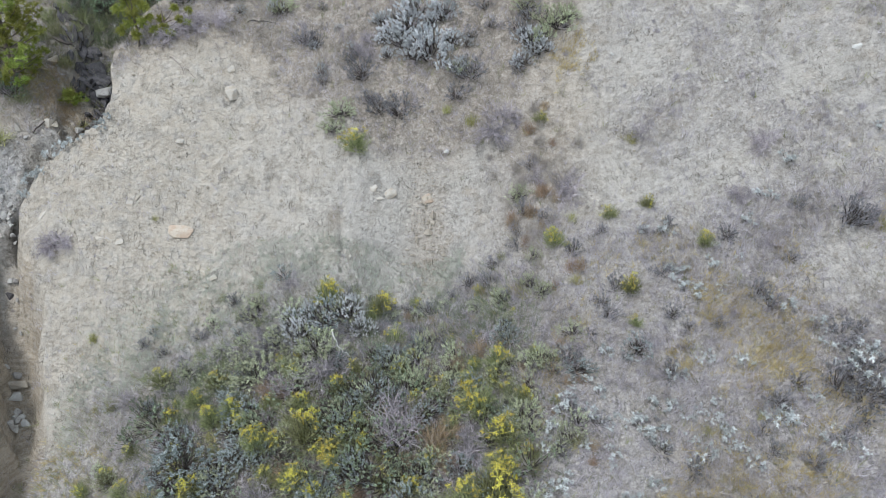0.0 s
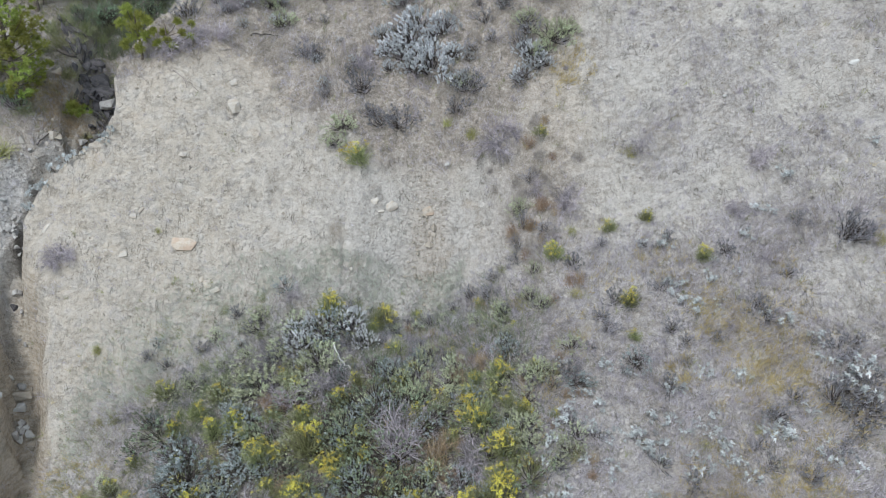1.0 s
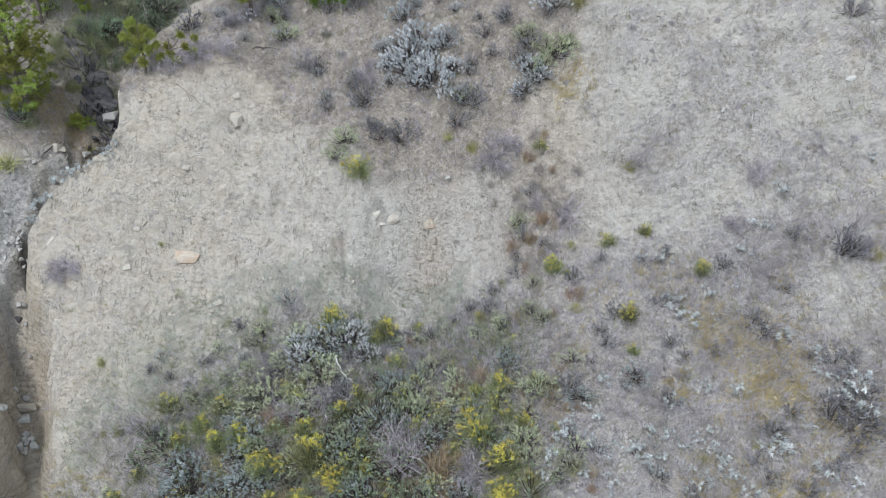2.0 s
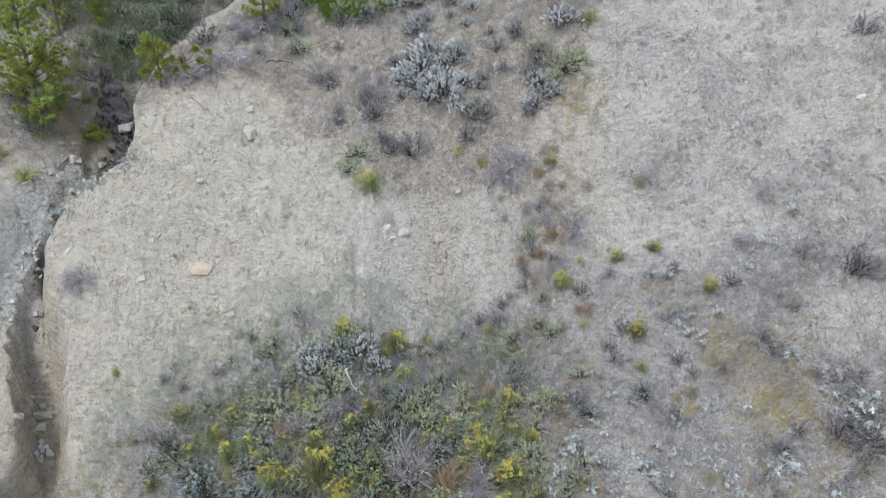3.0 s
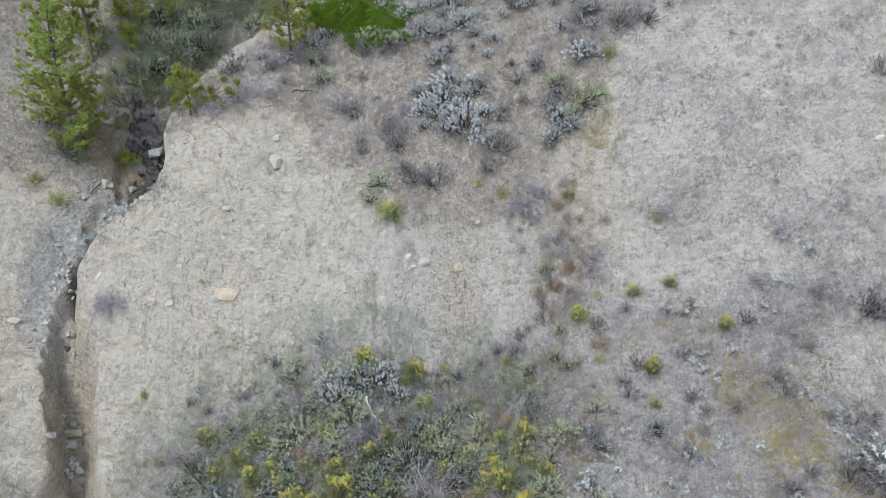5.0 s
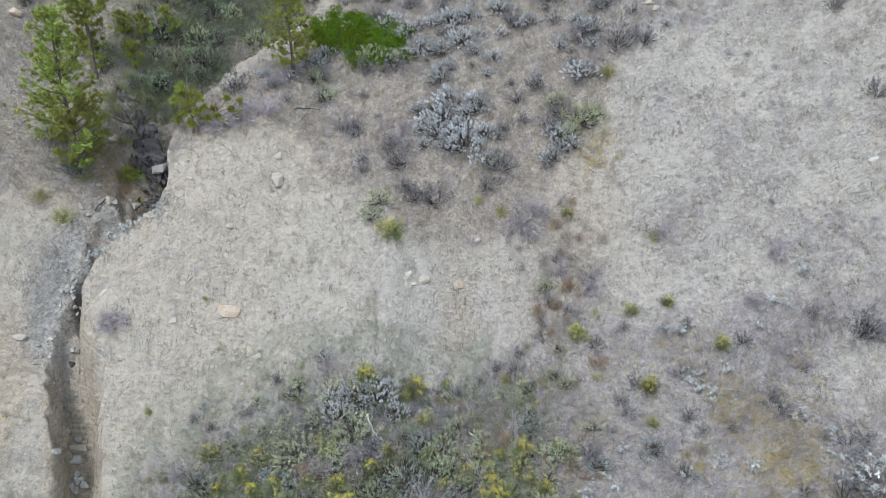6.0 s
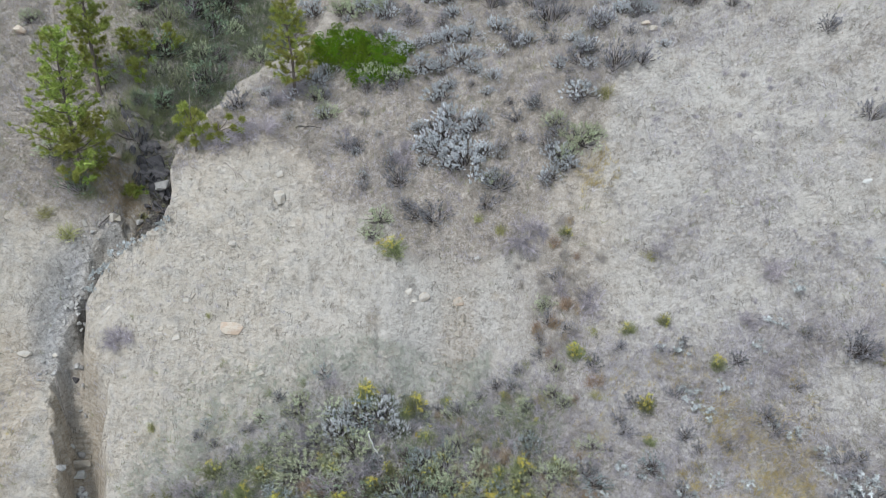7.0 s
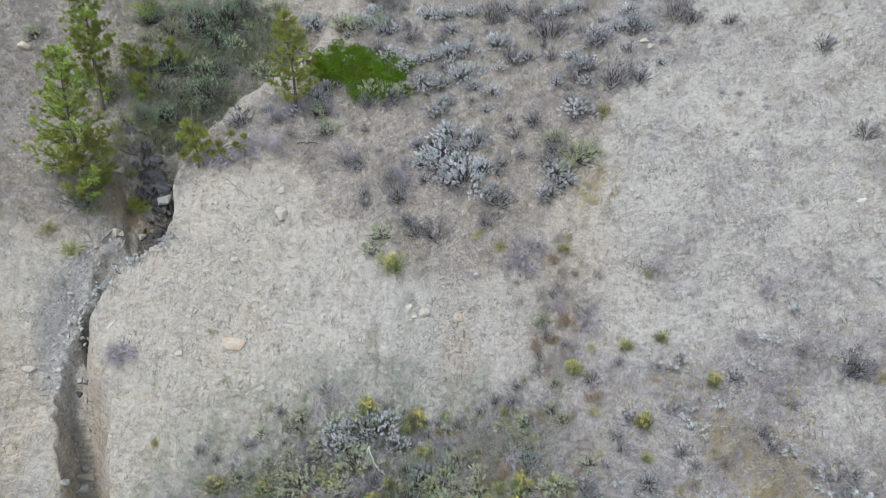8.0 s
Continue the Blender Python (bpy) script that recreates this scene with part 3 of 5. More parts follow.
SILVER_SAGE_HIGH = [
    (-2.95, 45.42, 1.73), (-1.89, 45.05, 1.72), (-0.39, 45.33, 1.72), (-1.51, 44.08, 1.36), (1.11, 42.77, 1.85), (2.76, 41.34, 1.54), (5.13, 43.97, 1.99), (5.85, 44.15, 1.33),
    (6.99, 42.27, 0.83), (7.66, 41.27, 1.25), (8.5, 41.16, 2), (9.16, 40.73, 1.3), (5.18, 39.87, 1.24), (5.69, 38.94, 1.76), (4.28, 38.69, 1.28), (5.86, 37.97, 1.19),
    (5.23, 36.93, 1.95), (0.86, 39.53, 1.32), (4.17, 34.87, 1.74), (4.61, 34.45, 1.44), (3.77, 34.35, 1.5), (-1.42, 39.82, 0.96), (0.56, 38.74, 0.94), (6.94, 40.76, 1.37),
    (1.81, 45.5, 1.38), (-11.59, 51.55, 2.4), (-6.61, 37.1, 0.81), (9.65, 38.62, 0.89), (8.48, 42.29, 1.27),
]
DARK_SAGE = [
    (4.17, 42.46, 2.34), (3.12, 44.21, 1.68), (10.84, 40.95, 1.85), (11.42, 40.6, 1.1), (6.59, 40.3, 1.55), (5.31, 38.41, 1.56), (-4.09, 35.44, 1.58), (16.96, 36.56, 1.11),
    (17.74, 32.48, 1.34), (1.29, 34.55, 1.47), (-2.07, 33.97, 1.66), (-3.12, 34.09, 1.19), (0.64, 34.07, 1.18), (4.15, 35.78, 1.46), (3.58, 35.47, 1.17), (7.07, 37.62, 1.77),
    (8.39, 37.81, 1.48), (-13.32, 38.7, 1.59),
    (-4.69, 40.37, 1.5), (-6.35, 40.44, 1.31), (0.78, 44.65, 1.7), (1.92, 41.78, 1.3), (-4.03, 43.96, 1.36), (15.75, 25.38, 1.41), (13.21, 39.77, 0.9),
]
PALE_SAGE = [
    (-8.52, 45.81, 1.63), (-7.55, 45.52, 1.76), (-6.12, 45.51, 1.47), (5.29, 35.11, 1.91), (4.72, 34.85, 1.21), (5.85, 35.2, 1.21), (4.08, 36.19, 1.35), (-6.09, 41.13, 1.65),
    (-5.06, 40.85, 1.44), (-4.24, 40.91, 1.31), (-8.43, 38.91, 1.47), (-9.21, 39.82, 1.3), (-4.99, 33.85, 1.49), (-5.3, 33.32, 1.18), (-14.22, 51.87, 1.59), (0.85, 34.88, 1.18),
    (-23.85, 37.68, 1.94), (-27.84, 44.77, 1.42), (-5.37, 25.55, 2.22), (-7.76, 25.04, 2.02), (-8.65, 25.55, 1.22), (-6.51, 24.94, 1.57), (-7.22, 26.11, 1.52), (-5.79, 24.99, 1.43),
    (-7.97, 23.23, 1.39), (3.46, 30.19, 1.18), (1.48, 26.82, 0.98), (-8.24, 27.77, 1.17),
]
GREEN_SAGE = [
    (-2.87, 23.56, 2.39), (-1.45, 23.7, 1.93), (-3.24, 22.34, 1.88), (-4.14, 22.82, 1.67), (-2.04, 21.65, 2.28), (-3.01, 21.66, 2.02), (-2.64, 20.61, 2.61), (-1.34, 20.5, 1.79),
    (-4.46, 23.73, 1.43), (-4.69, 22.22, 1.34), (-3.58, 21.09, 1.74), (-4.66, 23.01, 1.36), (-0.96, 20.82, 1.29),
]
TEAL_SAGE = [
    (-5.18, 26.92, 2.28), (-10.37, 22.11, 2.83), (-11.12, 23.17, 1.73), (-11.55, 22.15, 1.24), (-10.99, 21.68, 1.41), (-9.09, 21.87, 1.44), (-7.79, 22.22, 0.95), (-8.61, 23.03, 1.29),
    (5.28, 22.97, 1.36), (7.42, 23.11, 1.22), (-0.56, 22.53, 1.56), (-7.07, 22.09, 1.12), (1.55, 19.8, 1.45), (-2.27, 25.2, 1.2), (-8.79, 21.3, 1.33),
]
THICKET_SILVER = [
    (-6.23, 26.16, 1.56), (-5.67, 26.92, 1.54), (-4.11, 27.04, 1.59), (-3.52, 26.4, 1.28), (-4.63, 27.46, 1.25), (-6.56, 26.82, 1.24), (0.64, 20.64, 1.19),
]
RABBITBRUSH = [
    (-5.1, 27.63, 1.56), (-2.81, 27.69, 1.52), (-8.75, 23.76, 1.27), (-9.61, 23.65, 1.22), (-11.54, 24.08, 0.86), (-7.44, 22.34, 1.63), (-6.84, 22.39, 1.17), (-5.82, 23.41, 1.2),
    (-5.45, 22.33, 2.06), (-4.48, 21.7, 1.41), (-4.22, 21.31, 1.4), (-3.19, 21.75, 0.93), (-4.24, 23.89, 1.16), (-5.55, 20.94, 1.74), (-4.92, 20.41, 1.2), (-9.89, 21.22, 1.34),
    (1.34, 22.34, 2.03), (2.21, 24, 1.41), (3.09, 22.49, 0.96), (2.37, 21.26, 1.92), (2.32, 20.29, 1.51), (1.99, 19.51, 2.3), (0.93, 19.64, 1.66), (-1.24, 20.08, 1.18),
    (10.54, 26.06, 0.91), (7.51, 25.14, 1.04), (-3.68, 20.17, 0.85), (-4.17, 32.76, 1.62), (4.74, 27.77, 1.12),
]
RABBITBRUSH_LOW = [
    (-12.93, 23.09, 0.94), (-13.87, 22.47, 1.03), (-13.11, 21.92, 1.15), (-14.88, 22.2, 1.17), (-9.77, 25.08, 1.26), (-12.23, 25.29, 1.27), (-10.56, 24.58, 1.25), (0.7, 23.25, 0.72),
    (2.59, 22.85, 0.93), (2.72, 21.48, 0.69), (3.3, 20.65, 1.05), (0.36, 25.54, 0.53), (3.63, 23.96, 0.72), (4.26, 22.12, 0.6), (7.49, 23.89, 0.75), (4.46, 32.23, 0.89),
    (5.27, 27.46, 0.53), (8.74, 28.4, 0.87), (7.15, 28.37, 0.98), (-11.36, 24.58, 0.53), (1.31, 24.09, 0.92), (2.99, 25.64, 0.56), (-6.97, 21.44, 0.66), (-1.29, 28.44, 0.78),
    (1.62, 27.53, 0.75),
]
YELLOW_TUFT = [
    (8.4, 30.96, 0.96), (4.13, 23.62, 0.94), (4.96, 20.77, 1.09), (9.55, 20.51, 0.9), (11.42, 20.6, 0.61), (3.33, 26.6, 1.34), (5.48, 26.01, 0.79), (-15.68, 27.08, 0.76),
    (-15.03, 24.88, 0.78), (-13.51, 30.76, 0.53), (0.14, 33.77, 0.92), (1.35, 33.22, 1.07), (5.59, 28.62, 0.79), (16.71, 24.99, 1.08), (-9.58, 23.07, 0.84), (-11.65, 21.43, 2.04),
    (-12.19, 21.61, 1.37), (6.57, 36.58, 1.34), (-22.18, 34.37, 1.93), (-23.44, 34.77, 1.43), (-20.41, 39.05, 1.01), (-19.14, 36.98, 0.86),
]
DEAD_SHRUB = [
    (2.46, 32.74, 2.41), (3.15, 32.81, 1.71), (-3.93, 36.51, 1.72), (-3.79, 37.09, 1.24), (-12.64, 37.18, 2.18), (-11.62, 37.4, 1.87), (-13.51, 36.64, 1.85), (-11.02, 39.15, 1.92),
    (-10.22, 40, 1.63), (-17.74, 29.94, 1.74), (-18.35, 29.88, 1.34), (13.39, 28.61, 1.51), (12.15, 27.24, 1.25), (8.76, 31.03, 1.09), (16.45, 25.23, 0.94), (-5.02, 24.61, 1.75),
    (-4.36, 25.05, 1.48), (-0.07, 26.07, 1.32), (1.39, 26.46, 1.51), (1.09, 21.23, 1.8), (-7.02, 23.2, 1.2), (-13.5, 24.92, 1.51), (5.65, 29.77, 1.91), (4.22, 30.49, 1.17),
    (4.7, 28.44, 1.08), (11.22, 23.78, 0.78), (-6.73, 28.21, 1.02), (-11.08, 25.08, 0.97),
]
THICKET_DEAD = [
    (-1.74, 22.01, 2.3), (-1.63, 22.56, 1.79), (1.14, 21.25, 1.5), (-4.97, 24.76, 1.66), (-7.19, 20.69, 1.53), (-6.57, 24.2, 1.41),
]
BROWN_WEED = [
    (-3.71, 20.55, 1.07), (-3.18, 20.32, 0.98), (-0.28, 21.63, 1.96), (0.11, 22.01, 1.32), (-1.36, 21.01, 1.12), (-6.65, 24.21, 1.46), (1.56, 24.72, 1.17), (0.58, 24.38, 1.16),
    (4.42, 29.78, 1.16), (3.9, 29.36, 1.11), (-6.29, 21.42, 1.32), (-0.11, 20.89, 1.5), (-7.44, 24.37, 1.18), (2.43, 24.64, 0.92),
]
WINTERFAT = [
    (5.88, 22.01, 0.77), (5.33, 21.55, 0.68), (5.71, 21.26, 0.59), (4.88, 21.98, 0.69), (5.15, 22.56, 0.7), (4.14, 21.34, 0.81), (4.32, 21.9, 0.6), (6.41, 20.96, 0.79),
    (7.17, 20.89, 1.08), (7.45, 20.61, 0.87), (7.87, 20.71, 0.87), (8.28, 21.2, 1.08), (7.7, 21.44, 0.67), (8.92, 20.96, 0.66), (9.34, 21.07, 0.58), (9.62, 20.87, 0.66),
    (10.01, 20.83, 0.53), (9.91, 21.31, 0.54), (9.75, 22.58, 0.81), (11.17, 22.13, 0.93), (8.9, 20.18, 0.65), (9.22, 19.84, 0.85), (8.86, 19.58, 0.6), (10.19, 20.34, 0.85),
    (10.03, 19.98, 0.73), (10.57, 19.76, 0.64), (10.87, 19.4, 0.76),
]
WINTERFAT_EAST = [
    (6.19, 20.22, 0.66), (6.14, 19.88, 0.49), (7.99, 20.22, 0.65), (7.63, 19.26, 0.76), (8.66, 22.23, 0.98), (3.49, 19.51, 0.86), (4.22, 19.58, 0.86), (11.43, 20.64, 0.77),
    (11.77, 20.46, 1.01), (12.22, 20.42, 0.89), (13.67, 19.63, 0.99), (14.1, 19.32, 0.98), (14.36, 21.55, 0.66), (14.26, 22.2, 0.87), (15.05, 21.73, 1.27), (15.31, 21.21, 1.46),
    (5.32, 20.42, 0.75), (3.89, 20.79, 0.84), (13.29, 20.86, 0.61), (6.47, 23.31, 0.79), (10.88, 25.9, 0.45),
]
DARK_EAST = [
    (14.11, 20.91, 1.46), (14.88, 20.47, 1.64), (14.74, 21.14, 1.26), (15.36, 20.71, 1.2), (12.83, 19.13, 0.98), (12.13, 20.81, 1.02), (6.61, 24.41, 0.9), (8.91, 23.96, 0.79),
    (15.98, 25.2, 1.09), (2.48, 19.84, 1.03),
]
GRASS_CLUMP = [
    (-21.2, 41.6, 1.5), (-20.2, 41.6, 1.5), (-21.8, 41, 1.4), (-21, 42.4, 1.4), (-19.6, 41.9, 1.3), (-21.3, 40.5, 1.5), (-19.2, 42.7, 1.3), (-21.9, 40, 1.2),
    (-20.4, 40.9, 1.2), (-20.1, 42.4, 1.3), (-20.5, 39, 1.1), (-21.8, 36.5, 1.6),
]
BASIN_SHRUB = [
    (-22.4, 36.5, 1.9), (-21.7, 36.5, 1.3), (-19.5, 42.8, 2), (-18.7, 43.2, 1.6), (-20.5, 42, 1.6), (-18, 44, 1.8), (-19.9, 45.5, 2.6), (-18.8, 46.8, 3),
    (-17.7, 48.2, 2.7), (-18.7, 44.8, 2.9), (-17.3, 44.9, 2.9), (-20.1, 43.7, 2.5), (-18.8, 48.5, 3), (-20.3, 47.5, 2.6), (-17.3, 49.8, 3.1), (-15.7, 49.8, 2.3),
    (-21.5, 47.8, 2.2), (-21.9, 44.3, 2.1), (-16.9, 46.5, 2.2), (-20, 49.2, 2.7), (-16.3, 50.9, 2.7), (-14.9, 51.3, 2.4), (-17.4, 44, 1.6), (-16.3, 44.5, 1.5),
]
EDGE_HERB = [
    (-19.6, 32.1, 0.9), (-19.3, 32.3, 0.9), (-19.0, 32.45, 0.8), (-18.6, 32.6, 0.9), (-18.2, 32.75, 0.8), (-20.0, 31.7, 0.8),
    (-16.17, 33.49, 0.8), (-16.57, 33.32, 0.8), (-17.4, 32.95, 0.75), (-20.0, 34.4, 0.9), (-20.15, 33.8, 0.9),
]


# ---- plants: each is built at a width of one metre, standing at the origin ----
def dome(n, rng, flat=0.75, low=0.15):
    """Points on an uneven dome half a metre in radius."""
    a = rng.uniform(0, 2 * math.pi, n)
    h = rng.uniform(low, 1, n)
    r = np.sqrt(np.maximum(1 - h * h, 0)) * rng.uniform(0.75, 1.1, n)
    lobes = 1 + 0.22 * np.sin(3 * a + rng.uniform(0, 6)) + 0.12 * np.sin(5 * a + rng.uniform(0, 6))
    return np.stack([0.5 * r * lobes * np.cos(a), 0.5 * r * lobes * np.sin(a), flat * h * rng.uniform(0.75, 1.1, n) * 0.75], -1)


def stems_to(tips, rng, r0=0.012, spread=0.08):
    """Crooked stems from one foot to the tips."""
    foot = np.array([rng.normal(0, spread), rng.normal(0, spread), -0.12])
    knee = foot * 0.5 + tips * 0.5 + rng.normal(0, 0.035, tips.shape)
    return spindles(foot, knee, tips, r0, rng)


def sprays(tips, rng, per, length, width, reach, lift=0.8):
    """Leafy shoots: leaves along the last stretch of each stem."""
    n = len(tips)
    out = unit(tips * np.array([1, 1, 0.4]) + np.array([0, 0, lift * 0.5]))
    axis = unit(out + rng.normal(0, 0.25, tips.shape))
    t = rng.uniform(-0.2, 1, (n, per, 1))
    base = tips[:, None] + axis[:, None] * t * reach
    way = axis[:, None] * 0.9 + rng.normal(0, 0.5, (n, per, 3)) * (1.1 - 0.5 * t)
    size = rng.uniform(0.7, 1.25, n * per)
    return leaves(base.reshape(-1, 3), way.reshape(-1, 3), length * size, width * size, rng)


def heads(points, rng, size):
    """Small uneven flower heads, eight faces each."""
    n = len(points)
    star = np.array([[1, 0, 0], [-1, 0, 0], [0, 1, 0], [0, -1, 0], [0, 0, 1], [0, 0, -1]], float)
    v = points[:, None] + star[None] * rng.uniform(0.6, 1.3, (n, 6, 1)) * size
    f = np.array([[0, 2, 4], [2, 1, 4], [1, 3, 4], [3, 0, 4], [2, 0, 5], [1, 2, 5], [3, 1, 5], [0, 3, 5]])
    return v.reshape(-1, 3), (f[None] + 6 * np.arange(n)[:, None, None]).reshape(-1, 3)


def sagebrush(seed, name, leaf, shoots=60, per=22, length=0.085, width=0.026, flat=0.8, limbs=5, reach=0.11, bare=0.5, heart_leaf=True):
    """Several woody limbs from one foot, each with its own foliage, and bare dead growth between."""
    rng = np.random.default_rng(seed)
    tips = dome(shoots, rng, flat)
    order = np.argsort(np.arctan2(tips[:, 1], tips[:, 0]) + rng.normal(0, 0.3, shoots))
    thing = new(name)
    for mine in np.array_split(order, limbs):
        limb = part("branch", stems_to(tips[mine], rng, 0.011), WOOD, thing, "dark woody stems")
        inner = tips[mine][::3] * rng.uniform(0.5, 0.75, (len(mine[::3]), 1))
        part("foliage", sprays(np.concatenate([tips[mine], inner]) if heart_leaf else tips[mine], rng, per, length, width, reach), leaf, limb)
    snags = dome(int(shoots * bare), rng, flat * 0.95)
    part("dead_growth", stems_to(snags, rng, 0.006, 0.15), DEAD_TWIG, thing, "bare grey dead twigs")
    return thing


def rabbitbrush(seed, name, count=170, clusters=18):
    rng = np.random.default_rng(seed)
    tips = dome(count, rng, 0.95, 0.25)
    foot = np.concatenate([rng.normal(0, 0.09, (count, 2)), np.full((count, 1), -0.1)], 1)
    thing = new(name)
    part("woody_base", stems_to(tips[:24] * 0.8, rng, 0.008), WOOD, thing)
    fine = foot + (tips - foot) * 0.35
    along = rng.uniform(0.3, 1, (count, 5, 1))
    base = foot[:, None] + (tips - foot)[:, None] * along
    way = unit(tips - foot)[:, None] + rng.normal(0, 0.4, (count, 5, 3))
    shoots = blades(fine, tips, 0.022, rng)
    part("foliage", joined([shoots, leaves(base.reshape(-1, 3), way.reshape(-1, 3), 0.11, 0.014, rng)]), BRUSH_STEM, thing)
    side = rng.uniform(0, 6.28)
    chosen = np.argsort(-(tips[:, 2] * 1.2 + 0.25 * np.cos(np.arctan2(tips[:, 1], tips[:, 0]) - side) + rng.normal(0, 0.26, count)))[:clusters]
    order = chosen[np.argsort(np.arctan2(tips[chosen, 1], tips[chosen, 0]))]
    for mine in np.array_split(order, max(2, clusters // 4)):
        hub = tips[mine].mean(0) * 0.72
        spots = (tips[mine][:, None] + rng.normal(0, 1, (len(mine), 11, 3)) * np.array([0.030, 0.030, 0.016]) + np.array([0, 0, 0.02])).reshape(-1, 3)
        stalks = blades(np.repeat(hub[None], len(mine), 0), tips[mine], 0.012, rng)
        part("flower_head", joined([heads(spots, rng, 0.0135), stalks, blades(tips[mine].repeat(11, 0), spots, 0.006, rng)]), FLOWER, thing, "bright yellow flower head")
    return thing


def fine_tuft(seed, name, material, count=260, high=0.6, dry=STRAW):
    rng = np.random.default_rng(seed)
    tips = dome(count, rng, high, 0.1)
    foot = np.concatenate([rng.normal(0, 0.12, (count, 2)), np.full((count, 1), -0.08)], 1)
    thing = new(name)
    clump = np.clip(0.5 + 0.35 * np.sin(4 * np.arctan2(tips[:, 1], tips[:, 0]) + rng.uniform(0, 6)) + rng.normal(0, 0.15, count), 0, 1).repeat(3)
    toned(part("foliage", blades(foot, tips, 0.022, rng), material, thing), clump)
    half = tips[: count // 2] * 0.75
    toned(part("dry_foliage", blades(foot[: count // 2], half, 0.018, rng), dry, thing), clump[: 3 * len(half)])
    return thing


def strands(start, way, length, joints, r0, r1, rng, bend=0.35, lift=0.0):
    """Crooked twigs of several joints: their mesh and the joints' places and directions."""
    n = len(start)
    p, d = start, unit(way)
    step_now = np.broadcast_to(length, n)[:, None] / joints
    radius = np.linspace(r0, r1, joints + 1)
    pieces, places, ways = [], [], []
    for k in range(joints):
        d = unit(d + rng.normal(0, bend, (n, 3)) + np.array([0, 0, lift]))
        q = p + d * step_now
        pieces.append(rods(p, q, radius[k], radius[k + 1]))
        places.append(q)
        ways.append(d)
        p = q
    return joined(pieces), np.stack(places, 1), np.stack(ways, 1)


def dead_shrub(seed, name, count=120, limbs=6):
    """Crooked limbs that fork into ever finer drooping twigs."""
    rng = np.random.default_rng(seed)
    thing = new(name)
    turn = rng.uniform(0, 6.28)
    for a in range(limbs):
        n = count // limbs
        mains = 3
        head = turn + 2 * math.pi * a / limbs + rng.normal(0, 0.55, mains)
        rise = rng.uniform(0.2, 1.3, mains)
        way = np.stack([np.cos(head), np.sin(head), rise], -1)
        foot = np.repeat(np.array([[rng.normal(0, 0.07), rng.normal(0, 0.07), -0.06]]), mains, 0)
        wood, at, to = strands(foot, way, rng.uniform(0.3, 0.56, mains), 4, 0.013, 0.005, rng, 0.3, -0.06)
        pick_a, pick_b = rng.integers(0, mains, n), rng.integers(0, 4, n)
        side = to[pick_a, pick_b] * 0.8 + rng.normal(0, 0.65, (n, 3))
        twig, at2, to2 = strands(at[pick_a, pick_b], side, rng.uniform(0.10, 0.28, n), 2, 0.006, 0.003, rng, 0.4, -0.05)
        root = at2.reshape(-1, 3).repeat(2, 0)
        tip = root + (unit(to2.reshape(-1, 3).repeat(2, 0) + rng.normal(0, 0.6, root.shape))) * rng.uniform(0.05, 0.16, (len(root), 1))
        part("branch", joined([wood, twig, blades(root, tip, 0.009, rng)]), DEAD_TWIG, thing)
    return thing


def white_herb(seed, name):
    rng = np.random.default_rng(seed)
    n = 6
    a, r = rng.uniform(0, 6.28, n), 0.46 * np.sqrt(rng.uniform(0, 1, n))
    tips = np.stack([r * np.cos(a), r * np.sin(a), rng.uniform(0.12, 0.42, n)], -1)
    foot = tips * np.array([0.7, 0.7, 0]) + np.array([0, 0, -0.08])
    thing = new(name)
    part("woody_base", spindles(np.array([0, 0, -0.1]), tips * np.array([0.8, 0.8, 0.5]), tips, 0.012, rng), WOOD, thing)
    for k in range(n):
        near = tips[k] + rng.normal(0, 0.08, (4, 3)) * np.array([1, 1, 0.5])
        made = [rosette(q, rng.normal(0, 0.6, (26, 3)) + np.array([0, 0, 0.55]), 0.11 * rng.uniform(0.5, 1.25, 26), 0.030, rng) for q in near]
        part("rosette", joined(made), WHITE_LEAF, thing)
    return thing


def set_out(kinds, places, label, category, group, seed, tilt=0.35, squash=1.0, sink=0.03):
    """Stand the kinds on the slope at the places, in turn."""
    rng = np.random.default_rng(seed)
    xy = np.array([(q[0], q[1]) for q in places])
    z, normal = ground(xy[:, 0], xy[:, 1]), ground_normal(xy[:, 0], xy[:, 1])
    mine = {k: [] for k in range(len(kinds))}
    for i, (x, y, w) in enumerate(places):
        up = (Vector((0, 0, 1)) * (1 - tilt) + Vector(normal[i]) * tilt).normalized()
        m = Matrix.Translation((x, y, z[i] - sink * w)) @ Vector((0, 0, 1)).rotation_difference(up).to_matrix().to_4x4()
        m = m @ Matrix.Rotation(rng.uniform(0, 6.28), 4, "Z") @ Matrix.Diagonal((w, w * rng.uniform(0.85, 1.1), w * squash * rng.uniform(0.85, 1.15), 1))
        mine[int(rng.integers(len(kinds)))].append(m)
    for k, ob in enumerate(kinds):
        tagged(ob, label, category, group)
        if not mine[k]:
            for o in (*ob.children_recursive, ob):
                bpy.data.objects.remove(o)
            continue
        for m in mine[k][1:]:
            copy_thing(ob, m)
        ob.matrix_basis = mine[k][0]


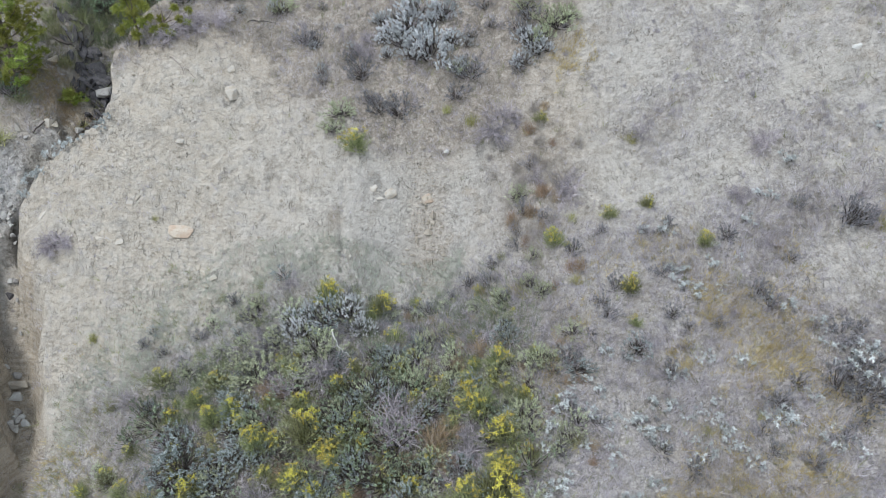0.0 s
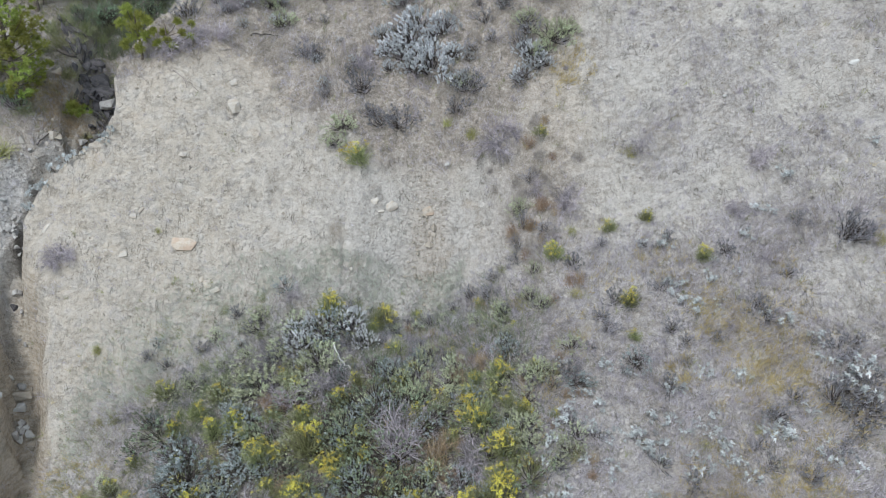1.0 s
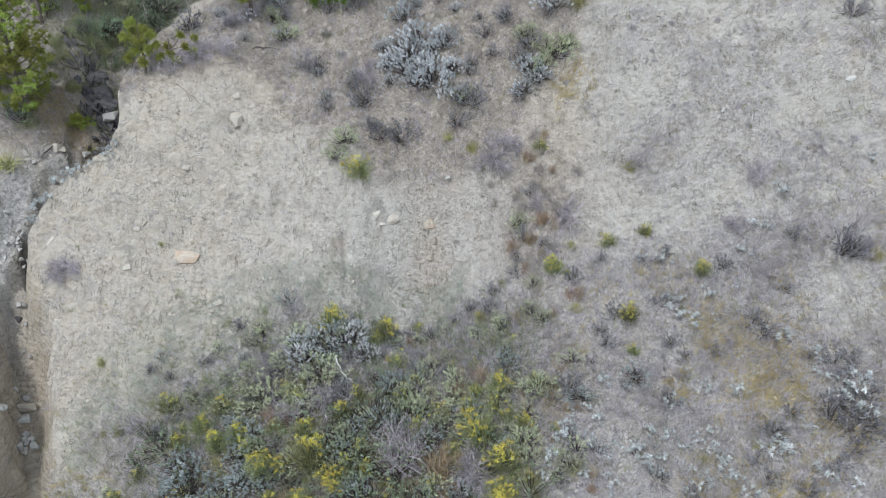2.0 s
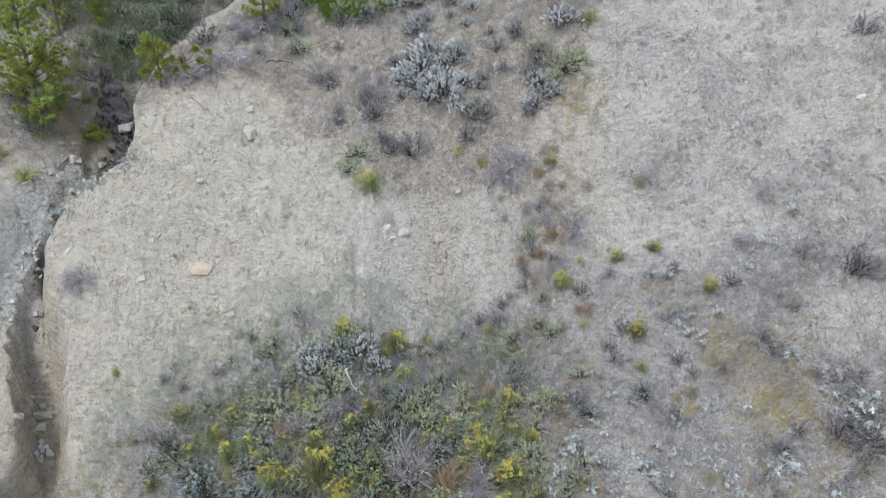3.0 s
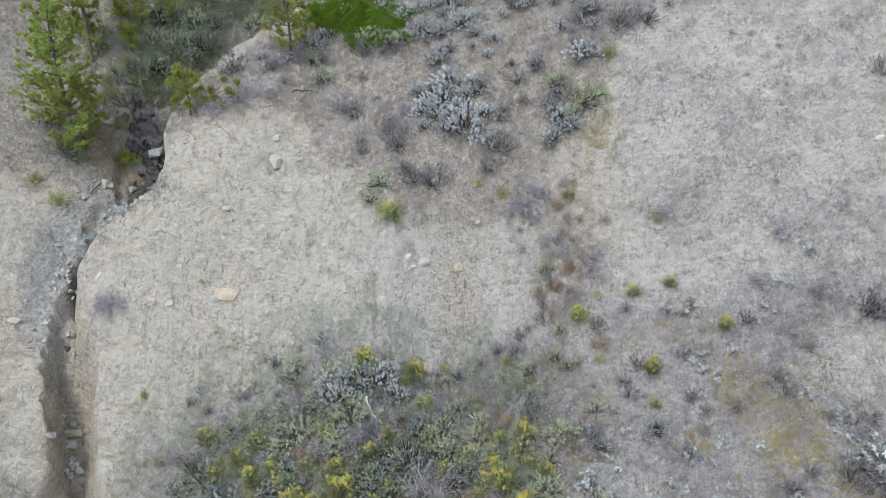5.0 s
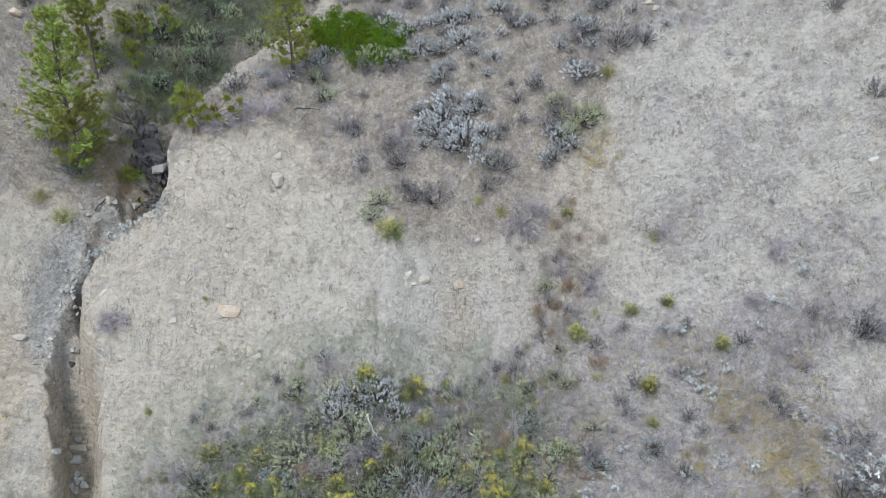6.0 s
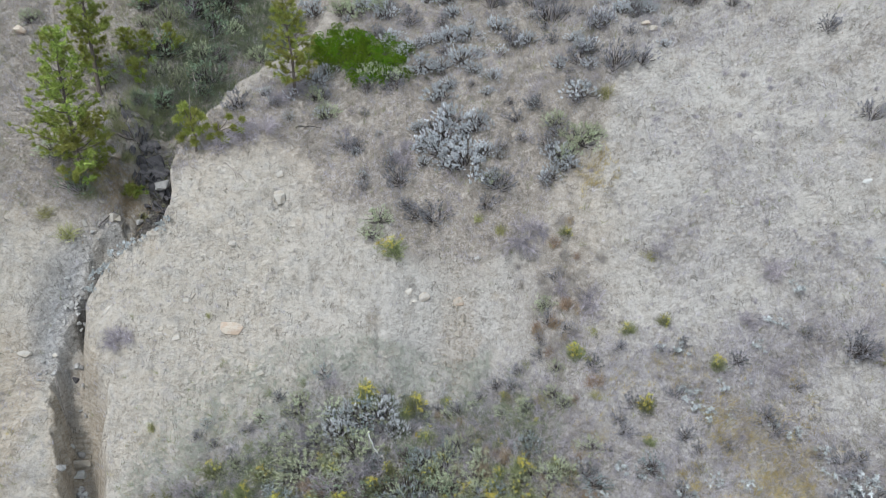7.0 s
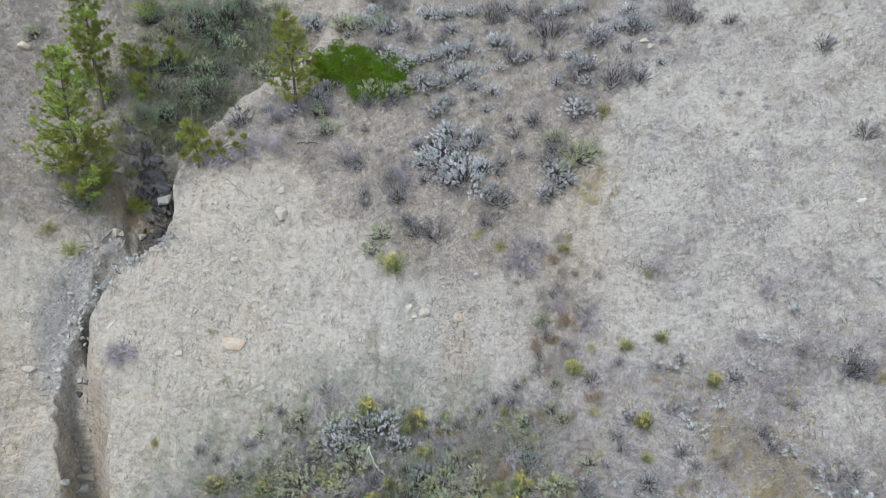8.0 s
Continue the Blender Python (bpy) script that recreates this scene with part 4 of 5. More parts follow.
set_out([sagebrush(s, "sagebrush", SAGE_LEAF, 64, 34, 0.050, 0.024, 0.6, 4, 0.065, 0.3) for s in range(100, 105)], [(x, y, 0.88 * w) for x, y, w in SILVER_SAGE + SILVER_SAGE_HIGH], "rounded silver-grey sagebrush with dark stems on dry slope", "sagebrush", "silver sagebrush on the upper slope", 1)
set_out([sagebrush(s, "sagebrush", SAGE_LEAF if s != 106 else TEAL_LEAF, 90, 34, 0.046, 0.011, 0.8, 5, 0.08, 0.8) for s in range(105, 108)], THICKET_SILVER, "silver-grey sagebrush with bare twigs in the thicket", "sagebrush", "silver sagebrush of the thicket", 13)
set_out([sagebrush(s, "dusky_sagebrush", DARK_LEAF, 50, 16, 0.06, 0.024, 0.8, 3) for s in range(110, 114)], DARK_SAGE + DARK_EAST, "dusky purple-grey sagebrush, half dead, on dry slope", "sagebrush", "dusky sagebrush", 2)
set_out([sagebrush(s, "green_sagebrush", GREEN_LEAF, 84, 56, 0.032, 0.014, 0.9, 5, 0.036, 0.05, False) for s in range(120, 125)], GREEN_SAGE, "large olive-green sagebrush in the dense thicket", "sagebrush", "green sagebrush of the thicket", 3, squash=0.85)
set_out([sagebrush(s, "blue_green_sagebrush", TEAL_LEAF, 90, 42, 0.040, 0.0135, 0.9, 5, 0.055, 0.2, False) for s in range(126, 129)], TEAL_SAGE, "blue-green sagebrush in the dense thicket", "sagebrush", "blue-green sagebrush of the thicket", 11, squash=0.75)
set_out([fine_tuft(s, "grass_clump", GREENISH, 260, 0.7) for s in range(154, 157)], GRASS_CLUMP, "green grass clump in the gully head", "grass tuft", "green grass clumps", 12)
set_out([sagebrush(s, "pale_sagebrush", PALE_LEAF, 70, 24, 0.065, 0.014, 0.7) for s in range(130, 133)], PALE_SAGE, "pale grey-green sagebrush on dry slope", "sagebrush", "pale green sagebrush", 4, squash=0.85)
set_out([rabbitbrush(s, "rabbitbrush", 200, 22) for s in range(140, 146)], RABBITBRUSH, "green rabbitbrush in bright yellow flower", "flowering shrub", "rabbitbrush in flower", 5)
set_out([rabbitbrush(s, "small_rabbitbrush", 150, 10) for s in range(146, 151)], RABBITBRUSH_LOW, "small rabbitbrush with a few yellow flowers", "flowering shrub", "small rabbitbrush", 6, squash=0.9)
set_out([fine_tuft(s, "green_tuft", TUFT_LEAF, 170) for s in range(150, 154)], YELLOW_TUFT, "low yellow-green tuft of fine blades", "plant tuft", "yellow-green tufts", 7)
set_out([dead_shrub(s, "dead_shrub", 300, 6) for s in range(160, 165)], DEAD_SHRUB, "dead lavender-grey shrub of fine bare twigs", "dead shrub", "dead shrubs", 8)
set_out([dead_shrub(s, "dead_shrub", 330, 6) for s in range(165, 168)], THICKET_DEAD, "large bleached dead shrub standing in the thicket", "dead shrub", "dead shrubs", 14, squash=1.7)
set_out([fine_tuft(s, "brown_weed", RUSSET, 260, 0.8, STRAW) for s in range(157, 160)], BROWN_WEED, "reddish-brown dry weed among green shrubs", "weed", "brown weeds of the thicket", 15)
set_out([white_herb(s, "white_herb") for s in range(170, 174)], WINTERFAT + WINTERFAT_EAST, "low woolly white-leaved herb among dry grass", "herb", "woolly white herbs", 9)
set_out([white_herb(s, "white_herb") for s in range(174, 177)], EDGE_HERB, "silvery white herb clinging to the gully edge", "herb", "silvery herbs of the gully edge", 16, squash=1.3)
set_out([fine_tuft(s, "tall_weed", GREENISH, 120, 1.0, ASHEN) for s in range(184, 187)], [(x + dx, y + dy, 0.42 * w) for x, y, w in BASIN_SHRUB[1::2] for dx, dy in ((0, 0), (0.7, 0.4), (-0.6, 0.7))], "tall dull green weed with pale stems in the gully head", "weed", "tall weeds of the gully head", 17)
set_out([sagebrush(s, "gully_shrub", BASIN_LEAF, 110, 22, 0.042, 0.013, 0.8, 4, 0.07, 0.8) for s in range(180, 184)], BASIN_SHRUB[::2], "dark green leafy shrub in the gully head", "shrub", "shrubs of the gully head", 10, squash=0.8)


def scattered(count, box, size, seed, where=None):
    """Random standing places inside a box: x, y, width."""
    rng = np.random.default_rng(seed)
    out = []
    while len(out) < count:
        x, y = rng.uniform(box[0], box[1]), rng.uniform(box[2], box[3])
        if where is None or rng.uniform() < where(np.array([x]), np.array([y]))[0]:
            out.append((x, y, rng.uniform(*size)))
    return out


thick = lambda x, y: np.clip(cover(x, y) * 1.6 - 0.6, 0, 1)
LOW, BROW, EAST, HEAD = (-15, 4, 18.5, 28.5), (-13, 10, 34, 48), (4, 19, 17.5, 28), (-23, -14, 41.5, 50)
heart = lambda x, y: np.clip(1.4 - ((x + 4.6) / 8.2) ** 2 - ((y - 22.2) / 4.4) ** 2, 0, 1)
set_out([sagebrush(s, "dusky_sagebrush", DARK_LEAF, 40, 18, 0.06, 0.024, 0.8, 1) for s in range(210, 213)], scattered(72, BROW, (0.5, 1.3), 21, thick), "small dusky half-dead sagebrush among dry grass", "sagebrush", "dusky sagebrush", 21)
set_out([sagebrush(s, "sagebrush", SAGE_LEAF, 34, 30, 0.055, 0.028, 0.85, 1, 0.07) for s in range(213, 216)], scattered(46, BROW, (0.5, 1.1), 22, thick), "small silver-grey sagebrush among dry grass", "sagebrush", "silver sagebrush on the upper slope", 22)
set_out([dead_shrub(s, "dead_shrub", 60, 2) for s in range(216, 219)], scattered(60, BROW, (0.6, 1.3), 23, thick), "small dead grey shrub of bare twigs", "dead shrub", "dead shrubs", 23)
set_out([dead_shrub(s, "dead_shrub", 66, 2) for s in range(219, 222)], scattered(60, LOW, (0.6, 1.3), 24, thick), "dead grey shrub tangled in the thicket", "dead shrub", "dead shrubs", 24)
set_out([fine_tuft(s, "green_tuft", GREENISH) for s in range(222, 225)], scattered(80, LOW, (0.5, 1.1), 25, thick), "dull green tuft of fine blades in the thicket", "plant tuft", "green tufts of the thicket", 25)
set_out([sagebrush(s, "pale_sagebrush", PALE_LEAF, 44, 22, 0.07, 0.016, 0.8, 1) for s in range(225, 228)], scattered(60, LOW, (0.6, 1.5), 26, thick), "small pale grey-green sagebrush in the thicket", "sagebrush", "pale green sagebrush", 26)
set_out([sagebrush(s, "green_sagebrush", GREEN_LEAF, 50, 44, 0.040, 0.0165, 0.85, 1, 0.045, 0.08, False) for s in range(236, 239)], scattered(28, LOW, (0.9, 2.0), 30, heart), "olive-green sagebrush crowded in the thicket", "sagebrush", "green sagebrush of the thicket", 30, squash=0.85)
set_out([rabbitbrush(s, "small_rabbitbrush", 130, 7) for s in range(239, 243)], scattered(34, LOW, (0.7, 1.3), 31, heart), "rabbitbrush with a few yellow flowers in the thicket", "flowering shrub", "small rabbitbrush", 31)
set_out([sagebrush(s, "pale_sagebrush", PALE_LEAF, 50, 26, 0.06, 0.02, 0.8, 1) for s in range(243, 246)], scattered(34, HEAD, (0.7, 1.7), 32), "grey-green shrub in the gully head", "shrub", "shrubs of the gully head", 32)
set_out([white_herb(s, "white_herb") for s in range(228, 230)], scattered(34, EAST, (0.45, 1.0), 27, thick), "low woolly white-leaved herb among dry grass", "herb", "woolly white herbs", 27)
set_out([dead_shrub(s, "dead_shrub", 60, 2) for s in range(230, 233)], scattered(55, EAST, (0.5, 1.2), 28, thick), "low dead lavender-grey shrub among dry grass", "dead shrub", "dead shrubs", 28)
set_out([sagebrush(s, "dusky_sagebrush", DARK_LEAF, 36, 18, 0.06, 0.024, 0.7, 1) for s in range(246, 248)], scattered(50, EAST, (0.5, 1.2), 33, thick), "low dusky sagebrush among dry grass", "sagebrush", "dusky sagebrush", 33)
set_out([fine_tuft(s, "grass_tuft", ASHEN, 160, 0.55, STRAW) for s in range(233, 236)], scattered(50, (5, 20, 26, 42), (0.3, 0.7), 29), "small grey tuft of dead grass on bare clay", "grass tuft", "grey grass tufts of the bare slope", 29)
set_out([sagebrush(s, "blue_green_sagebrush", TEAL_LEAF, 70, 24, 0.055, 0.013, 0.85, 1, 0.09, 0.4) for s in range(250, 253)], scattered(30, LOW, (0.8, 1.7), 34, heart), "blue-green sagebrush crowded in the thicket", "sagebrush", "blue-green sagebrush of the thicket", 34, squash=0.9)
FRINGE = (-2, 6, 19.5, 28.6)
set_out([dead_shrub(s, "dead_shrub", 66, 2) for s in range(260, 263)], scattered(56, FRINGE, (0.7, 1.4), 40, thick), "dead lavender-grey shrub at the fringe of the thicket", "dead shrub", "dead shrubs", 40)
set_out([fine_tuft(s, "brown_weed", RUSSET, 150, 0.9, STRAW) for s in range(263, 266)], scattered(34, FRINGE, (0.5, 1.0), 41, thick), "reddish-brown dry weed at the fringe of the thicket", "weed", "brown weeds of the thicket", 41)
set_out([sagebrush(s, "pale_sagebrush", PALE_LEAF, 44, 22, 0.055, 0.018, 0.8, 1) for s in range(266, 269)], scattered(42, FRINGE, (0.6, 1.3), 42, thick), "pale grey-green sagebrush at the fringe of the thicket", "sagebrush", "pale green sagebrush", 42)
VEIL = lambda x, y: np.exp(-(((np.interp(x, VEIL_X, VEIL_Y) - 1.7 - y) / 1.7) ** 2)) * step((x + 14) / 3) * (1 - step((x - 1) / 3))
set_out([sagebrush(s, "dusky_sagebrush", DARK_LEAF if s != 271 else TEAL_LEAF, 40, 18, 0.055, 0.02, 0.8, 1) for s in range(270, 273)], scattered(44, (-14, 8, 22, 29.5), (0.5, 1.1), 43, VEIL), "low dusky sagebrush in the growth above the thicket", "sagebrush", "dusky sagebrush", 43)
set_out([fine_tuft(s, "green_tuft", GREENISH, 130, 0.7, ASHEN) for s in range(273, 276)], scattered(44, (-14, 8, 22, 29.5), (0.4, 0.9), 44, VEIL), "dull green tuft in the growth above the thicket", "plant tuft", "green tufts of the thicket", 44)
STRIP = lambda x, y: np.exp(-(((x - 4.1) / 1.1) ** 2) - ((y - 29.9) / 1.9) ** 2)
set_out([fine_tuft(s, "tan_weed", RUSSET if s == 254 else STRAW, 150, 0.9, ASHEN) for s in range(253, 256)], scattered(36, (1.5, 7, 26.5, 33), (0.5, 1.1), 35, STRIP), "tall tan dry weed in the middle of the slope", "weed", "tan weeds", 35)
set_out([sagebrush(s, "dusky_sagebrush", DARK_LEAF, 40, 18, 0.06, 0.022, 0.9, 1) for s in range(256, 258)], scattered(5, (2.5, 6, 27.5, 32.5), (0.6, 1.0), 36, STRIP), "dusky half-dead sagebrush among tan weeds", "sagebrush", "dusky sagebrush", 36)


# ---- grass and litter ----
def sown(count, box, weight, seed):
    """Places in the box, as thick as weight(x, y) says."""
    rng = np.random.default_rng(seed)
    x, y = rng.uniform(box[0], box[1], count), rng.uniform(box[2], box[3], count)
    keep = rng.uniform(0, 1, count) < weight(x, y)
    return x[keep], y[keep]


def meadow(name, material, label, spots, per, high, seed, flop=0.5, wide=0.013):
    rng = np.random.default_rng(seed)
    x, y = spots
    n = len(x)
    foot = np.stack([x, y, ground(x, y) - 0.02], -1)
    down = ground_normal(x, y) * np.array([1, 1, 0.25])
    size = high * rng.lognormal(0, 0.25, (n, 1, 1))
    # neighbouring tufts lie the same way
    head = 3.1 * grain(x / 1.1, y / 1.1, 60) + 2.2 * grain(x / 0.35, y / 0.35, 61)
    lay = np.stack([np.sin(head), -0.4 * np.cos(head), 0 * x], -1)
    lean = ((unit(down) * 0.6 + lay) * flop * rng.uniform(0.3, 1.5, (n, 1)))[:, None] + rng.normal(0, 0.5, (n, per, 3))
    base = foot[:, None] + rng.normal(0, 0.05, (n, per, 3)) * np.array([1, 1, 0.3])
    tip = base + (np.array([0, 0, 0.75]) + lean) * size * rng.uniform(0.6, 1.2, (n, per, 1))
    made = blades(base.reshape(-1, 3), tip.reshape(-1, 3), wide, rng)
    tone = np.clip(0.5 + 0.45 * grain(x / 0.55, y / 0.4, 62) + rng.normal(0, 0.28, n), 0, 1)
    return tagged(toned(new(name, mesh_of(name, *made, material)), tone.repeat(3 * per)), label, "grass", kind="stuff")


def open_soil(x, y):
    """Little grass grows under the close shrubs of the thicket."""
    return 1 - 0.93 * step(1.5 - 1.5 * ((x + 4.6) / 8.2) ** 2 - 1.5 * ((y - 22.2) / 4.6) ** 2)


VIEW = (-33, 21, 16.5, 50)
def gold(x, y):
    """Where the grass has turned golden."""
    spots = [(12.3, 22.3, 1.3, 1.0, 0.9), (11.6, 23.5, 1.2, 0.6, 0.6), (10.5, 24.4, 0.7, 0.7, 0.7), (9.9, 18.9, 1.4, 0.9, 0.7), (12.3, 18.6, 1.2, 0.8, 0.6), (14.5, 20.5, 1.5, 0.6, 0.4), (9.2, 22.7, 0.6, 0.5, 0.5), (-21.4, 37.5, 0.7, 0.8, 0.5), (5.9, 34.0, 0.7, 0.6, 0.4)]
    sum_now = sum(h * np.exp(-(((x - cx) / a) ** 2) - ((y - cy) / b) ** 2) for cx, cy, a, b, h in spots)
    return np.clip(1.5 * sum_now * (0.8 + 0.5 * grain(x / 0.7, y / 0.7, 56)) + 0.2 * step(2.5 * grain(x / 1.9, y / 1.9, 51) - 0.4) * cover(x, y) * step((28 - y) / 2), 0, 1)


meadow("dry_grass", STRAW, "dry straw-coloured bunch grass matted on the slope", sown(150000, VIEW, lambda x, y: open_soil(x, y) * cover(x, y) * (0.10 + 0.55 * step(0.5 + 1.6 * grain(x / 1.3, y / 1.3, 52)) + 0.25 * step((y - 33) / 2) + 0.04 * step((x - 4) / 3) * step((29 - y) / 2)), 201), 8, 0.23, 202, 0.4, wide=0.019)
meadow("ashen_grass", ASHEN, "ashen grey dead grass and twig litter", sown(150000, VIEW, lambda x, y: open_soil(x, y) * cover(x, y) * (0.12 + 0.22 * step((x - 4) / 3) * step((29 - y) / 2) + (0.6 - 0.35 * step((y - 32) / 2) * step((9 - x) / 3)) * step(0.5 + 1.6 * grain(x / 1.5, y / 1.5, 53))), 203), 8, 0.23, 204, 0.4, wide=0.019)
meadow("golden_grass", GOLD, "golden-brown tufts of dry grass", sown(150000, VIEW, gold, 205), 11, 0.28, 206, 0.4, wide=0.018)
meadow("green_grass", GREENISH, "dull green grass among the shrubs", sown(100000, VIEW, lambda x, y: 0.4 * step((y - 37) / 3) * step((-13 - x) / 4) * step((x + 25) / 3) + 0.3 * cover(x, y) * step((27 - y) / 3) * step((4 - x) / 6) + 0.04 * cover(x, y) + 0.22 * np.exp(-((x + 11) / 3.5) ** 2 - ((y - 26.8) / 1.6) ** 2), 207), 8, 0.27, 208, 0.4, wide=0.020)
meadow("sparse_grass", PALE_BLADE, "thin scattered dead grass on bare clay", sown(36000, VIEW, lambda x, y: (0.3 + 0.35 * grain(x / 2, y / 2, 55)) * (0.25 + 0.75 * step((x - 1) / 5)), 209), 5, 0.17, 210, 0.8, wide=0.020)

meadow("green_fuzz", FUZZ, "short pale green growth creeping up the bare clay", sown(60000, (-18, 1, 22.5, 30), lambda x, y: 0.75 * np.exp(-((np.interp(x, VEIL_X, VEIL_Y) - y + 0.3) / 1.7) ** 2) * step((x + 17.5) / 2) * (0.55 + 0.45 * grain(x / 0.9, y / 0.9, 57)), 215), 6, 0.14, 216, 0.5, wide=0.016)
under = lambda x, y: step((np.interp(x, VEIL_X, VEIL_Y) - y - 0.2 + 0.6 * grain(x / 1.1, y / 1.1, 65)) / 2.2) * step((x + 13.5) / 3) * step((5 - x) / 3) * (1.05 - 0.85 * step(1.6 - 1.6 * ((x + 4.6) / 7.6) ** 2 - 1.6 * ((y - 22.0) / 4.2) ** 2))
meadow("twig_litter", TWIG_LITTER, "tangle of fine lavender-grey twigs under the shrubs", sown(34000, (-17, 7, 18, 29), lambda x, y: 0.4 * under(x, y) * step(0.5 + 1.5 * grain(x / 0.9, y / 0.9, 66)), 221), 9, 0.36, 222, 0.7, wide=0.018)
meadow("olive_undergrowth", OLIVE, "dull olive undergrowth of thin stems among the shrubs", sown(34000, (-17, 7, 18, 29), lambda x, y: 0.4 * under(x, y) * step(0.4 - 1.5 * grain(x / 0.9, y / 0.9, 66)), 223), 9, 0.36, 224, 0.5, wide=0.018)
meadow("gully_undergrowth", OLIVE, "dark green undergrowth filling the gully head", sown(26000, (-23, -12, 40.3, 51), lambda x, y: 0.32 * step((x - np.interp(y, LIP_Y, LIP_X) + 1.2) / 1.5) * step((np.interp(y, EDGE_Y, EDGE_X) - 1.6 - x) / 1.2) * step((y - 40.6) / 1.2) * step(0.75 + 1.3 * grain(x / 1.2, y / 1.2, 67)), 225), 9, 0.42, 226, 0.5, wide=0.022)
meadow("russet_grass", RUSSET, "reddish-brown dry grass beside the rocky channel", sown(5000, (-24, -18, 34, 41), lambda x, y: np.exp(-(((x + 20.3) / 0.9) ** 2) - ((y - 37.6) / 1.1) ** 2), 217), 9, 0.3, 218, wide=0.016)


def litter_stones(name, label, material, spots, size, seed):
    rng = np.random.default_rng(seed)
    x, y = spots
    n = len(x)
    mid = np.stack([x, y, ground(x, y)], -1)
    made = heads(mid, rng, 1.0)
    v = made[0].reshape(n, 6, 3)
    v = mid[:, None] + (v - mid[:, None]) * (size * rng.lognormal(0, 0.5, (n, 1, 1))) * rng.uniform(0.5, 1.2, (n, 1, 3))
    return tagged(new(name, mesh_of(name, v.reshape(-1, 3), made[1], material)), label, "stones", kind="stuff")


litter_stones("clay_clods", "crumbled clay clods lying on the slope", CLOD, sown(20000, VIEW, lambda x, y: 0.22 + 0.45 * grain(x / 2, y / 2, 54), 211), 0.036, 212)
litter_stones("trodden_clods", "brown crumbled clods along the trodden track", CLOD, sown(2600, (-3, 1.5, 28, 33.5), lambda x, y: np.exp(-(((x + 0.8) / 0.6) ** 2) - ((y - 30.8) / 1.5) ** 2), 219), 0.06, 220)
litter_stones("pale_pebbles", "pale pebbles scattered on the slope", PALE_STONE, sown(1500, VIEW, lambda x, y: 0.35 + 0 * x, 213), 0.045, 214)


# ---- conifers ----
def tube(points, radii, sides=7):
    """A closed round bar through the points."""
    points = np.asarray(points, float)
    n = len(points)
    way = unit(np.gradient(points, axis=0))
    ref = np.where(np.abs(way[:, 2:3]) > 0.85, np.array([[1.0, 0, 0]]), np.array([[0, 0, 1.0]]))
    s = unit(np.cross(way, ref))
    u = np.cross(s, way)
    a = np.arange(sides) * 2 * math.pi / sides
    ring = s[:, None] * np.cos(a)[None, :, None] + u[:, None] * np.sin(a)[None, :, None]
    v = (points[:, None] + ring * np.asarray(radii, float)[:, None, None]).reshape(-1, 3)
    v = np.concatenate([v, points[:1], points[-1:]])
    f = []
    for i in range(n - 1):
        for k in range(sides):
            p, q = i * sides + k, i * sides + (k + 1) % sides
            f += [(p, q, q + sides), (p, q + sides, p + sides)]
    for k in range(sides):
        f += [(n * sides, (k + 1) % sides, k), (n * sides + 1, (n - 1) * sides + k, (n - 1) * sides + (k + 1) % sides)]
    return v, np.array(f)


def needles(tips, ways, rng, per, length, width):
    """Bottle-brush tufts of long needles round the ends of twigs."""
    n = len(tips)
    t = rng.uniform(-0.9, 0.25, (n, per, 1))
    base = tips[:, None] + ways[:, None] * t * length
    way = unit(ways[:, None] * rng.uniform(0.4, 1.3, (n, per, 1)) + rng.normal(0, 0.55, (n, per, 3)) + np.array([0, 0, 0.25]))
    tip = base + way * length * rng.uniform(0.7, 1.2, (n, per, 1))
    return blades(base.reshape(-1, 3), tip.reshape(-1, 3), width, rng)


